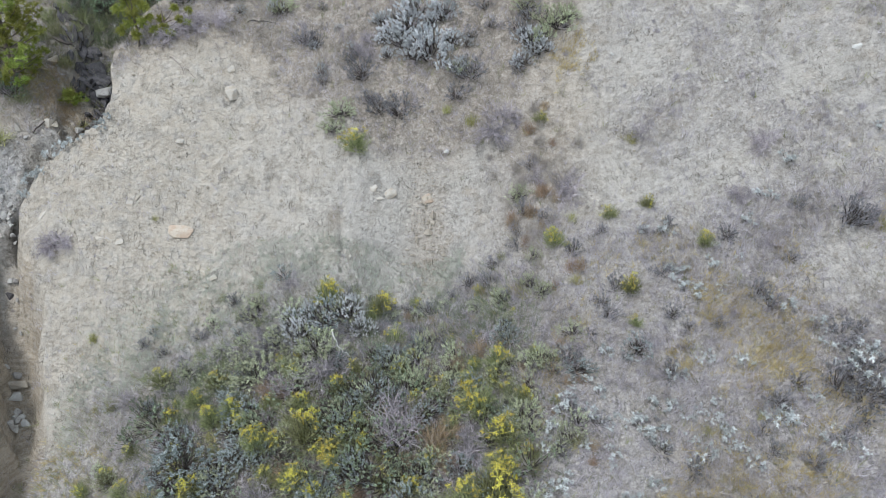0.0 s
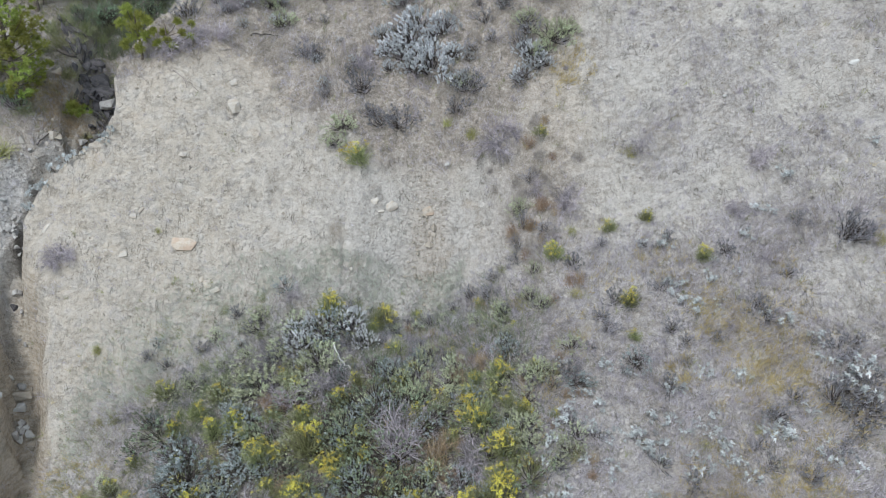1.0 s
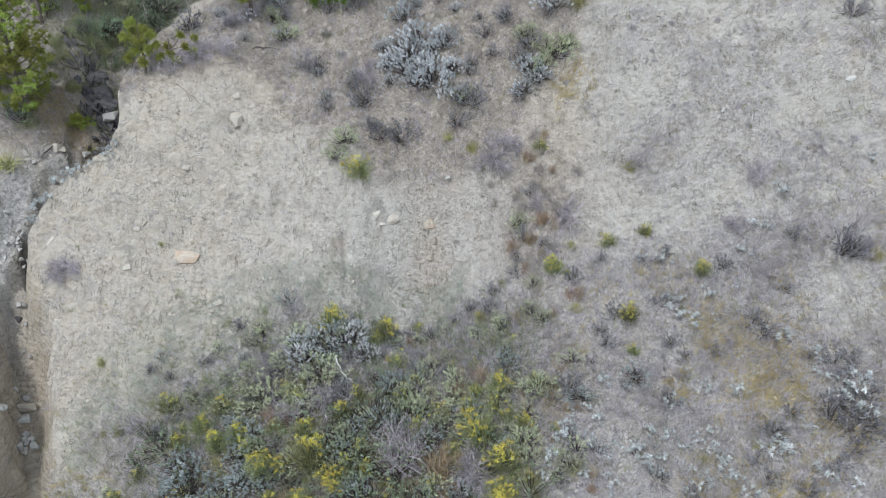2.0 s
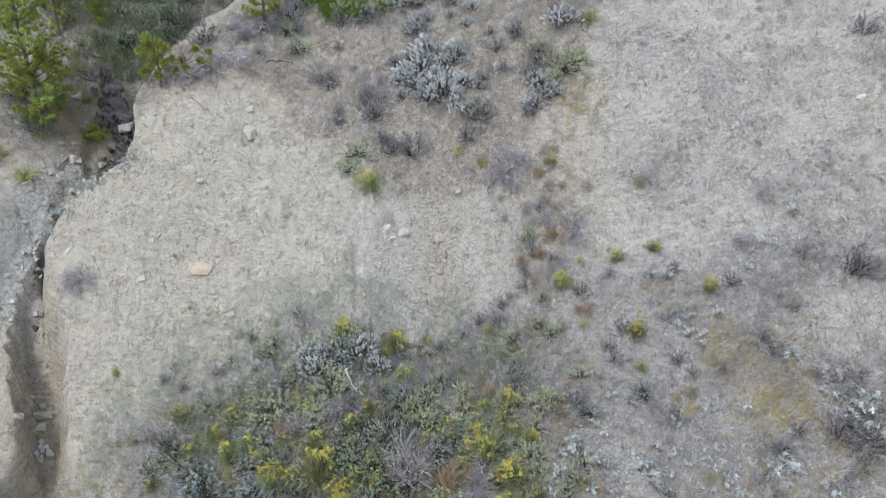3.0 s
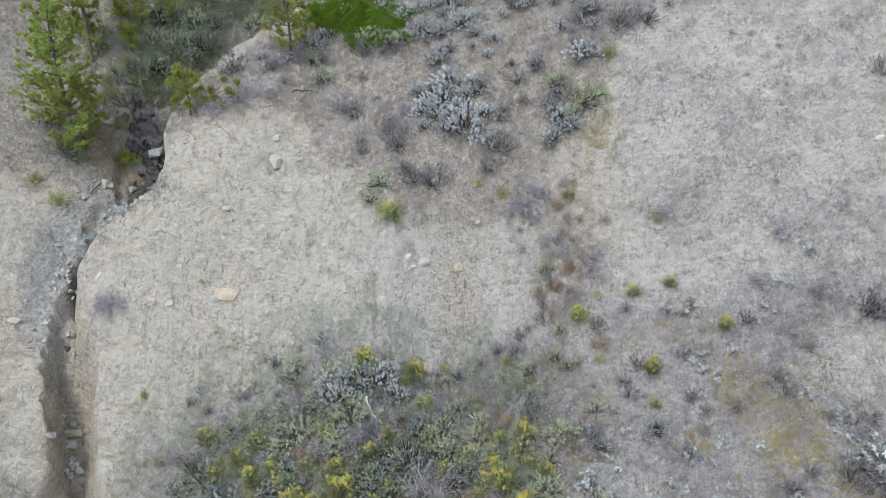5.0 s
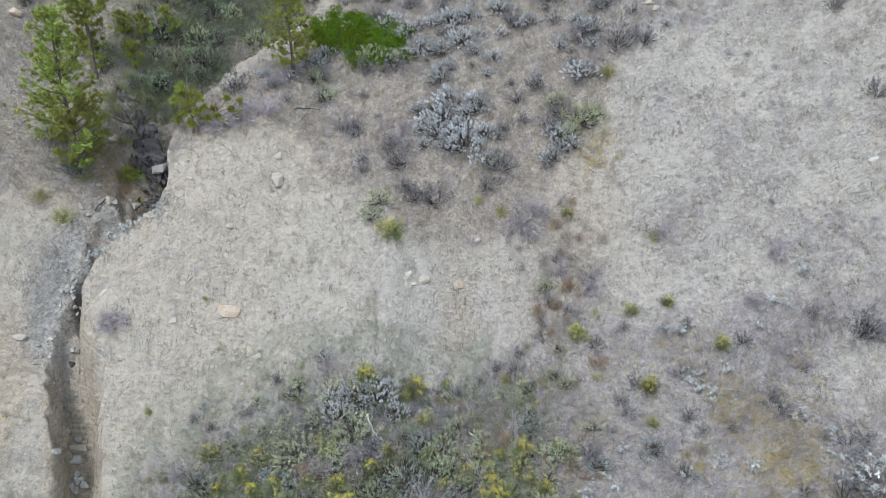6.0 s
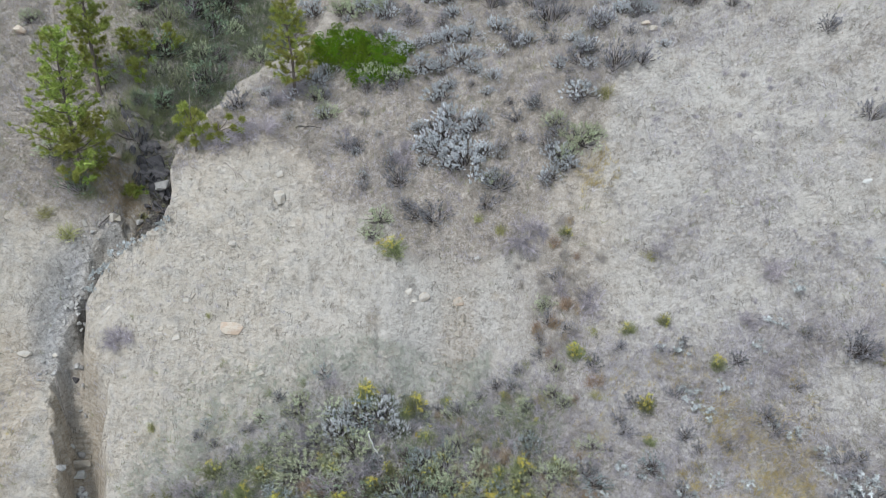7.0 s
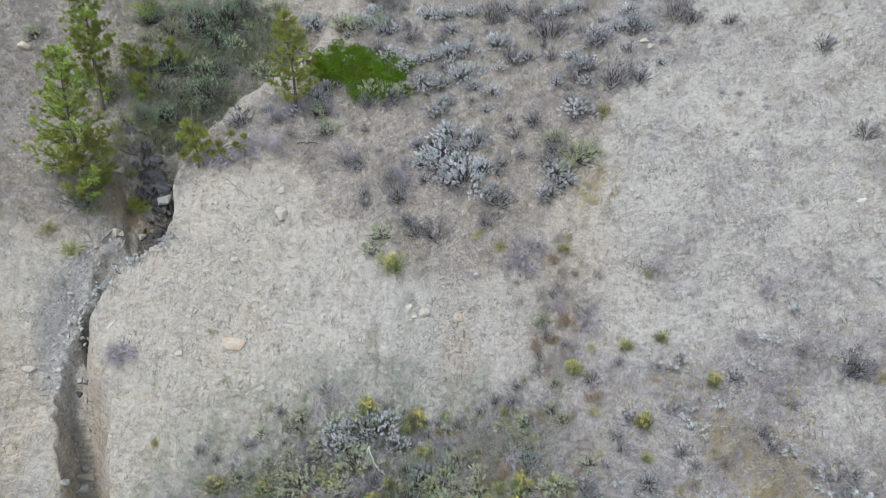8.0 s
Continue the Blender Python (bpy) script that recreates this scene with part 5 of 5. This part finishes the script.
def pine(name, label, x, y, height, reach, crown_from, whorls, seed, fresh, low_needle, trunk_r, tufts=7, lean=(0.0, 0.0), droop=0.1):
    rng = np.random.default_rng(seed)
    thing = new(name)
    thing.location = (x, y, float(ground(x, y)))
    t = np.linspace(-0.04, 1, 12)
    bend = np.stack([lean[0] * t ** 2 + 0.05 * np.sin(5 * t), lean[1] * t ** 2 + 0.04 * np.cos(4 * t) - 0.04, height * t], -1)
    part("trunk", tube(bend, trunk_r * (1.02 - 0.93 * np.clip(t, 0, 1)) + 0.008, 9), PINE_BARK, thing, "grey scaly bark")
    for w in range(whorls):
        h = crown_from + (0.985 - crown_from) * ((w + 0.3 * rng.uniform(-1, 1)) / max(whorls - 1, 1))
        h = float(np.clip(h, crown_from, 0.985))
        q = (h - crown_from) / (1 - crown_from)
        far = reach * (0.16 + 1.0 * (1 - q) ** 0.75) * (0.55 + 0.45 * min(1, q * 5))
        turn = rng.uniform(0, 6.28)
        for k in range(int(rng.integers(4, 6))):
            a = turn + 2 * math.pi * k / 4.6 + rng.normal(0, 0.25)
            long = far * rng.uniform(0.6, 1.15)
            start = np.array([np.interp(h, t, bend[:, 0]), np.interp(h, t, bend[:, 1]), h * height])
            out = np.array([math.cos(a), math.sin(a), 0])
            s = np.linspace(0, 1, 6)[:, None]
            rise = 0.35 + 0.65 * q
            line = start + out * long * s + np.array([0, 0, 1]) * long * (rise * s ** 1.4 - droop * 1.5 * s * (1 - s))
            limb = part("branch", tube(line, np.linspace(0.022, 0.007, 6) * (0.6 + 0.5 * long), 5), PINE_BARK, thing)
            n = 4 * max(2, int(0.8 * tufts * (0.4 + long / reach)))
            along = rng.uniform(0.3, 1.0, n // 4).repeat(4)
            along[:4] = 1.0
            hub = np.stack([np.interp(along, s[:, 0], line[:, c]) for c in range(3)], -1)
            away = rng.normal(0, 1, (n // 4, 3)) * np.array([0.22, 0.22, 0.10]) * (0.45 + 0.3 * long)
            side = unit(out * 0.5 + rng.normal(0, 0.75, (n, 3)) + np.array([0, 0, 0.6]))
            tips = hub + away.repeat(4, 0) + side * rng.uniform(0.05, 0.16, (n, 1))
            green = low_needle if q < 0.42 and rng.uniform() < 0.75 else fresh
            part("needles", joined([rods(hub, tips, 0.008, 0.005), needles(tips, side, rng, 36, 0.17, 0.019)]), green, limb)
    return tagged(thing, label, "pine tree")


pine("pine_tree", "young green pine with yellowing lower branches beside the gully", -21.97, 36.6, 8.5, 2.15, 0.07, 19, 301, PINE_NEEDLE, YOUNG_NEEDLE, 0.13, 11, (0.25, 0.1))
pine("pine_tree", "slender pine with a long bare grey trunk", -22.8, 41.8, 8.0, 1.2, 0.37, 12, 302, PINE_NEEDLE, YOUNG_NEEDLE, 0.13, 9, (0.3, 0.15))
pine("pine_tree", "small sparse yellowish pine on the sandy ridge", -10.35, 39.78, 5.2, 1.35, 0.14, 10, 303, YOUNG_NEEDLE, YOUNG_NEEDLE, 0.09, 7, (-0.15, 0))


def scrub_pine(label, x, y, clumps, seed, snags=40):
    """A crooked low pine: dense rounded clumps of needles at the ends of bare limbs."""
    rng = np.random.default_rng(seed)
    thing = new("scrub_pine")
    thing.location = (x, y, float(ground(x, y)))
    top = max(c[2] for c in clumps)
    part("trunk", tube([(0, 0, -0.15), (0.05, 0.03, top * 0.3), (-0.04, 0.05, top * 0.65), (0, 0, top * 0.95)], [0.07, 0.06, 0.045, 0.02], 7), PINE_BARK, thing, "grey scaly bark")
    for cx, cy, cz, r in clumps:
        hub = np.array([cx, cy, cz])
        root = np.array([0, 0.03, min(cz * 0.6, top * 0.7)])
        limb = part("branch", tube([root, (root + hub) / 2 + np.array([0, 0, -0.08]), hub], [0.028, 0.02, 0.012], 5), PINE_BARK, thing)
        n = 46
        ways = unit(rng.normal(size=(n, 3)) + np.array([0, 0, 0.35]))
        tips = hub + ways * r * rng.uniform(0.35, 0.85, (n, 1)) * np.array([1, 1, 0.85])
        part("needles", joined([rods(np.repeat(hub[None], n, 0), tips, 0.006, 0.004), needles(tips, ways, rng, 22, 0.15, 0.022)]), YOUNG_NEEDLE, limb)
    foot = np.stack([rng.uniform(-0.2, 0.9, snags), rng.uniform(-0.2, 0.3, snags), np.full(snags, 0.1)], -1)
    wood, at, to = strands(foot, rng.normal(0, 0.6, (snags, 3)) + np.array([0.5, 0, 0.9]), rng.uniform(0.6, 1.3, snags), 5, 0.014, 0.004, rng, 0.3)
    part("dead_growth", wood, DEAD_TWIG, thing, "bare lavender-grey dead twigs")
    return tagged(thing, label, "pine tree")


scrub_pine("bushy bright green scrub pine above the gully edge", -15.2, 36.5, [(-0.35, 0, 2.4, 0.4), (0.2, 0.1, 2.1, 0.42), (-0.65, -0.1, 1.75, 0.4), (0.0, -0.2, 1.6, 0.45), (0.55, 0, 1.85, 0.36), (-0.25, 0, 1.1, 0.38), (0.4, -0.1, 1.15, 0.36), (-0.75, 0, 0.75, 0.34), (0.1, -0.3, 0.6, 0.34), (0.75, 0, 1.35, 0.28), (-0.4, 0.3, 2.0, 0.36)], 304, 55)
scrub_pine("low scrub pine with bare lavender twigs", -13.8, 36.55, [(0.0, 0, 0.6, 0.3), (0.3, -0.1, 0.35, 0.27), (-0.5, 0, 0.5, 0.26), (0.75, 0.1, 1.0, 0.24), (-0.2, 0.2, 1.0, 0.22), (1.1, 0.2, 0.8, 0.2), (0.45, 0.5, 1.5, 0.22), (1.2, 0.4, 1.4, 0.2)], 305, 45)
for px, py, tall, wide, s in [(-20.7, 44.5, 1.9, 0.5, 311), (-19.5, 45.6, 1.6, 0.5, 312), (-22.6, 42.2, 2.3, 0.6, 313), (-21.7, 47.5, 2.6, 0.9, 314), (-20.9, 43.1, 1.5, 0.45, 315), (-21.9, 44.6, 1.4, 0.5, 316), (-23.9, 43.0, 1.3, 0.5, 317), (-19.9, 37.9, 0.7, 0.4, 318)]:
    pine("pine_sapling", "small pine sapling among gully shrubs", px, py, tall, wide, 0.12, 5, s, YOUNG_NEEDLE if s != 314 else PINE_NEEDLE, PINE_NEEDLE, 0.035, 3)


# ---- creeping juniper ----
def juniper_mat():
    """A broad low mat: pads of upright sprays on creeping limbs."""
    rng = np.random.default_rng(321)
    cx, cy = -7.1, 42.3
    thing = new("creeping_juniper")
    thing.location = (cx, cy, float(ground(cx, cy)))
    z0 = float(ground(cx, cy))
    lift = lambda px, py: ground(cx + px, cy + py) - z0
    pads = 54
    for k in range(pads):
        a, r = k * 2.4, math.sqrt((k + 0.5) / pads)
        ragged = 1 + 0.10 * math.sin(3 * a + 1) + 0.08 * rng.normal()
        px, py = 3.1 * r * ragged * math.cos(a), 1.6 * r * ragged * math.sin(a)
        py += -0.36 * px
        if px < -0.7 and py < -0.45 or rng.uniform() < 0.06:
            continue
        n, m = 9, 110
        turn = rng.uniform(0, 6.28) + np.arange(n) * 2.4 + rng.normal(0, 0.2, n)
        ox, oy = px + 0.32 * np.cos(turn) * rng.uniform(0.2, 1.3, n), py + 0.24 * np.sin(turn) * rng.uniform(0.5, 1.2, n)
        mound = 0.40 + 0.32 * (1 - r)
        hubs = np.stack([ox, oy, lift(ox, oy) + mound * rng.uniform(0.2, 1.3, n)], -1)
        limb = part("branch", tube(np.array([[px * 0.4, py * 0.4, float(lift(px * 0.4, py * 0.4))], [px * 0.7, py * 0.7, float(lift(px * 0.7, py * 0.7)) + 0.04], [px, py, float(lift(px, py)) + 0.08]]), [0.05, 0.04, 0.02], 5), WOOD, thing, "creeping brown limb")
        # rounded knobs, each a dense brush of short shoots
        ways = unit(rng.normal(0, 1, (n, m, 3)) + np.array([0.1, -0.2, 0.35]))
        size = rng.uniform(0.16, 0.27, (n, 1, 1))
        base = hubs[:, None] + ways * np.array([1.1, 0.9, 0.8]) * size * rng.uniform(0.72, 0.9, (n, m, 1))
        sprigs = leaves(base.reshape(-1, 3), (ways + rng.normal(0, 0.3, ways.shape) + np.array([0, 0, 0.4])).reshape(-1, 3), 0.085 * rng.uniform(0.6, 1.2, n * m), 0.034, rng)
        stalks = rods(np.repeat(np.array([[px, py, float(lift(px, py)) + 0.06]]), n, 0), hubs, 0.014, 0.010)
        part("foliage", joined([sprigs, stalks]), JUNIPER_LEAF, limb)
    return tagged(thing, "broad mat of bright green creeping juniper", "juniper")


juniper_mat()


# ---- stones, slabs and dead wood ----
def stone(name, label, x, y, size, material, seed, turn=0.0, sink=0.25, flat=True, group="", tip=0.0, points=16, level=False):
    """A weathered angular stone lying on the slope: length, depth, thickness."""
    rng = np.random.default_rng(seed)
    bm = bmesh.new()
    for _ in range(points):
        p = rng.normal(size=3)
        p = p / np.abs(p).max() * rng.uniform(0.75, 1.0) if flat else p / np.linalg.norm(p)
        bm.verts.new((p[0] * size[0] / 2, p[1] * size[1] / 2, p[2] * size[2] / 2))
    hull = bmesh.ops.convex_hull(bm, input=bm.verts)
    bmesh.ops.delete(bm, geom=[g for g in hull["geom_interior"] if isinstance(g, bmesh.types.BMVert)], context="VERTS")
    bmesh.ops.bevel(bm, geom=list(bm.edges), offset=min(size) * 0.07, segments=1, affect="EDGES", clamp_overlap=True)
    me = bpy.data.meshes.new(name)
    bm.to_mesh(me)
    bm.free()
    me.materials.append(material)
    ob = new(name, me)
    n = Vector((0, 0, 1)) if level else Vector(ground_normal(np.array([x]), np.array([y]))[0])
    z = float(ground(x, y))
    ob.matrix_basis = Matrix.Translation(Vector((x, y, z)) + n * size[2] * (0.5 - sink)) @ Vector((0, 0, 1)).rotation_difference(n).to_matrix().to_4x4() @ Matrix.Rotation(turn, 4, "Z") @ Euler((rng.normal(0, tip + 0.02), rng.normal(0, tip + 0.02), 0)).to_matrix().to_4x4()
    return tagged(ob, label, "stone", group)


stone("flat_rock", "pale wedge-shaped sandstone slab on the clay slope", -10.4, 34.9, (0.62, 0.85, 0.4), PALE_STONE, 401, 0.3)
stone("flat_rock", "small pale sandstone slab", -10.52, 35.75, (0.45, 0.45, 0.22), PALE_STONE, 402, 0.8)
stone("stone", "rounded pale stone on bare clay", -12.59, 32.98, (0.36, 0.34, 0.28), PALE_STONE, 403)
stone("flat_rock", "broad tan and rust sandstone slab on bare clay", -12.27, 30.42, (1.32, 0.72, 0.36), TAN_STONE, 404, 0.05, 0.42)
stone("flat_rock", "pale triangular sandstone slab", -2.53, 31.6, (0.64, 0.52, 0.3), PALE_STONE, 405, 0.4, 0.42)
stone("flat_rock", "small pale sandstone plate", -3.28, 31.66, (0.42, 0.34, 0.14), PALE_STONE, 406, 0.9, 0.42)
stone("stone", "small pale stone beside the slab", -3.02, 31.43, (0.32, 0.24, 0.16), PALE_STONE, 407, 0, 0.42)
stone("flat_rock", "tan sandstone slab on the trodden track", -0.75, 31.7, (0.72, 0.5, 0.16), TAN_STONE, 408, 0.2, 0.4)
stone("stone", "small dark clod below the slab", -0.5, 31.1, (0.3, 0.3, 0.2), CLOD, 409)
stone("stone", "small white stone on grey clay", 0.16, 32.7, (0.28, 0.2, 0.16), WHITE_STONE, 410)
stone("stone", "large white stone in the gully bed", -20.05, 27.12, (0.62, 0.46, 0.4), WHITE_STONE, 411, 0.3)
stone("stone", "white stone in the gully bed", -20.75, 27.9, (0.36, 0.38, 0.3), WHITE_STONE, 412)
stone("stone", "grey stone in the gully bed", -20.2, 27.85, (0.5, 0.36, 0.26), GREY_STONE, 413)
stone("stone", "white stone on the gully bank", -22.1, 33.2, (0.32, 0.28, 0.22), WHITE_STONE, 414)
stone("flat_rock", "tan sandstone block in the far bank", -28.1, 43.9, (0.85, 0.5, 0.6), TAN_STONE, 415)
stone("stone", "flat white stone on the grey slope", 17.19, 30.45, (0.44, 0.3, 0.16), WHITE_STONE, 416)
for k, (sx, sy, sw) in enumerate([(13.44, 39.85, 0.2), (11.13, 36.65, 0.2), (11.06, 36.45, 0.18), (11.6, 36.1, 0.24), (10.6, 35.2, 0.15), (13.9, 35.5, 0.14), (8.2, 35.9, 0.18), (7.8, 33.7, 0.2), (12.3, 31.2, 0.2), (-11.9, 35.3, 0.16), (5.3, 27.9, 0.16), (9.9, 29.4, 0.14), (-16.1, 26.0, 0.2), (-6.3, 30.2, 0.22), (-4.4, 29.9, 0.2), (-4.3, 29.3, 0.24), (-2.6, 29.6, 0.16)]):
    stone("stone", "small pale stone on the bare slope", sx, sy, (sw, sw * 0.8, sw * 0.6), WHITE_STONE if k < 9 else PALE_STONE, 420 + k, k * 0.7, group="small pale stones")
for k, (sx, sy, sw) in enumerate([(-14.76, 31.1, 0.4), (-14.4, 31.3, 0.36), (-15.45, 29.95, 0.6), (-15.0, 29.85, 0.45), (-15.8, 30.1, 0.4), (-11.06, 29.2, 0.55), (-10.7, 29.0, 0.6), (-11.35, 29.35, 0.4), (-10.9, 28.7, 0.4), (-18.9, 30.9, 0.5)]):
    stone("clay_plate", "pale broken clay plate lying on the slope", sx, sy, (sw, sw * 0.7, 0.10), CLOD if k % 3 else PALE_STONE, 440 + k, k * 1.1, 0.4, group="broken clay plates")
stone("flat_rock", "tan rock ledge showing through dry grass", 9.2, 39.55, (0.55, 0.4, 0.3), CLOD, 453, 0.3, 0.4)
stone("flat_rock", "tan rock ledge showing through dry grass", 8.85, 39.9, (0.5, 0.35, 0.25), TAN_STONE, 454, 0.1, 0.4)
stone("flat_rock", "rust-brown rock beside the dark shale", -21.0, 39.0, (0.7, 0.5, 0.4), TAN_STONE, 455, 0.6)
stone("flat_rock", "pale slab in the far bank", -22.95, 29.55, (0.8, 0.4, 0.2), PALE_STONE, 456, 0.1)
stone("flat_rock", "pale crumbling ledge across the gully bed", -20.25, 27.5, (1.5, 0.5, 0.45), CLOD, 457, 0.1, level=True)
for k, (sx, sy, sl, sd, sh) in enumerate([(-19.1, 39.96, 1.5, 1.0, 0.30), (-19.0, 39.38, 1.3, 1.1, 0.26), (-19.41, 39.3, 1.2, 0.8, 0.24), (-19.7, 40.76, 1.3, 0.8, 0.28), (-18.9, 38.78, 1.1, 0.7, 0.22)]):
    stone("shale_ledge", "grey shale ledge stepping down the channel", sx, sy, (sl, sd, sh), DARK_STONE, 660 + k, -0.5 + 0.2 * k, -0.1, group="shale ledges of the channel", tip=0.12, points=18)
stone("boulder", "rounded tan-grey boulder wedged beside the hole", -18.45, 38.7, (1.0, 0.8, 0.7), GREY_STONE, 668, 0.4, 0.2)
rng = np.random.default_rng(460)
for k in range(110):
    f = rng.uniform(-0.15, 1)
    sx, sy = -20.6 + 2.6 * f + rng.normal(0, 0.42), 40.9 - 3.7 * f + rng.normal(0, 0.3)
    w = 0.3 + 1.1 * rng.uniform() ** 1.5
    stone("shale_rock", "dark broken shale slab in the rocky channel", sx, sy, (w, w * rng.uniform(0.25, 0.5), rng.uniform(0.10, 0.24)), DARK_STONE, 470 + k, -0.75 + rng.normal(0, 0.45), -0.1, group="shale slabs of the channel", tip=0.45, points=11)
for k in range(16):
    w = rng.uniform(0.2, 0.42)
    stone("clay_block", "pale grey crumbled clay heaped in the channel", -21.5 + rng.normal(0, 0.25), 32.3 + rng.normal(0, 0.2), (w, w * 0.8, w * 0.7), GREY_STONE, 760 + k, rng.uniform(0, 3), -0.1, group="fallen blocks in the gully", tip=0.4, points=10)
for k in range(26):
    sy = rng.uniform(28.5, 37.2)
    sx = 0.5 * (np.interp(sy, LIP_Y, LIP_X) + np.interp(sy, EDGE_Y, EDGE_X)) - (0.2 if sy < 33 else 1.0) + rng.normal(0, 0.25)
    w = rng.uniform(0.25, 0.6)
    stone("clay_block", "fallen grey clay block in the gully", sx, sy, (w, w * 0.8, w * 0.6), GREY_STONE if rng.uniform() < 0.7 else DARK_STONE, 560 + k, rng.uniform(0, 3), 0.15, group="fallen blocks in the gully", tip=0.4, points=11)
for k in range(12):
    w = rng.uniform(0.3, 0.8)
    stone("clay_block", "pale crumbled clay block at the gully edge", -20.6 + rng.normal(0, 0.6), 36.0 + rng.normal(0, 0.8), (w, w * 0.7, w * 0.4), CLOD if k % 3 else PALE_STONE, 640 + k, rng.uniform(0, 3), 0.42, group="crumbled clay at the gully edge", tip=0.3, points=11)
for k in range(44):
    sy = rng.uniform(28.4, 35.2)
    w = rng.uniform(0.14, 0.42)
    stone("clay_block", "crumbled grey clay block along the gully lip", np.interp(sy, LIP_Y, LIP_X) - abs(rng.normal(0, 0.45)), sy, (w, w * 0.8, w * 0.6), GREY_STONE if k % 5 else PALE_STONE, 700 + k, rng.uniform(0, 3), 0.42, group="crumbled clay along the gully lip", tip=0.3, points=10)
for k in range(9):
    stone("clay_block", "pale fallen clay block at the gully foot", -19.75 + rng.normal(0, 0.2), 26.1 + rng.normal(0, 0.4), (0.45, 0.4, 0.3), GREY_STONE if k % 2 else WHITE_STONE, 600 + k, rng.uniform(0, 3), 0.1, group="fallen blocks in the gully")


def fallen_branch(label, points, radius, material, seed, lift=0.05):
    """A crooked dead branch lying along the points of the slope."""
    rng = np.random.default_rng(seed)
    pts = np.array(points, float)
    u = np.linspace(0, 1, 9)
    s = np.linspace(0, 1, len(pts))
    x, y = np.interp(u, s, pts[:, 0]) + rng.normal(0, 0.03, 9), np.interp(u, s, pts[:, 1]) + rng.normal(0, 0.03, 9)
    line = np.stack([x, y, ground(x, y) + lift + rng.normal(0, 0.015, 9)], -1)
    ob = new("fallen_branch", mesh_of("fallen_branch", *tube(line, np.linspace(radius, radius * 0.35, 9), 6), material))
    return tagged(ob, label, "dead branch")


fallen_branch("pale curved dead branch on dry grass", [(-6.75, 38.45), (-6.6, 38.0), (-6.15, 37.9)], 0.045, GREY_WOOD, 601)
fallen_branch("bleached dead branch on the slope", [(-13.5, 35.8), (-12.9, 35.5), (-12.2, 35.2)], 0.04, GREY_WOOD, 602)
fallen_branch("bleached side branch on the slope", [(-12.9, 35.5), (-12.6, 35.1)], 0.03, GREY_WOOD, 603)
fallen_branch("dark crooked dead branch on dry ground", [(-9.96, 37.84), (-9.45, 38.15), (-8.6, 38.3)], 0.05, WOOD, 604)
fallen_branch("grey dead branch on dry ground", [(-11.4, 36.75), (-10.3, 37.35)], 0.035, GREY_WOOD, 605)
fallen_branch("grey dead stick on the slope", [(-11.4, 36.6), (-11.05, 36.0)], 0.03, GREY_WOOD, 606)
fallen_branch("bone-white twisted branch on the thicket", [(-4.75, 25.9), (-4.43, 25.2), (-3.9, 24.6)], 0.045, WHITE_STONE, 607, 0.75)
fallen_branch("pale winding root among dry grass", [(13.2, 21.65), (13.6, 21.4), (14.0, 21.45)], 0.03, GREY_WOOD, 608, 0.15)
fallen_branch("dark curved log across the channel", [(-21.3, 40.1), (-20.4, 39.9), (-20.0, 40.7), (-19.6, 41.3)], 0.09, WOOD, 609, 0.15)
fallen_branch("dark stick lodged at the gully edge", [(-20.85, 35.1), (-20.3, 36.1)], 0.05, WOOD, 610, 0.2)
fallen_branch("root hanging from the gully bank", [(-21.4, 29.1), (-21.0, 28.5), (-20.6, 28.0)], 0.03, GREY_WOOD, 611, 0.05)
fallen_branch("thin dead stick on the clay", [(-15.4, 35.8), (-14.7, 35.5)], 0.03, GREY_WOOD, 612)
fallen_branch("thin dead stick on grey slope", [(14.65, 26.5), (14.9, 25.8)], 0.025, GREY_WOOD, 613)
fallen_branch("bare twisted twig below the juniper", [(-7.1, 41.2), (-6.8, 41.4), (-6.3, 40.8)], 0.035, GREY_WOOD, 614, 0.2)
for k in range(46):
    bx, by, ba, bl = rng.uniform(-21.5, -15.5), rng.uniform(42.5, 48), rng.uniform(0, 3.1), rng.uniform(0.5, 1.4)
    fallen_branch("grey deadfall branch among gully shrubs", [(bx, by), (bx + bl * math.cos(ba), by + bl * math.sin(ba))], 0.028, GREY_WOOD, 620 + k, 0.55)
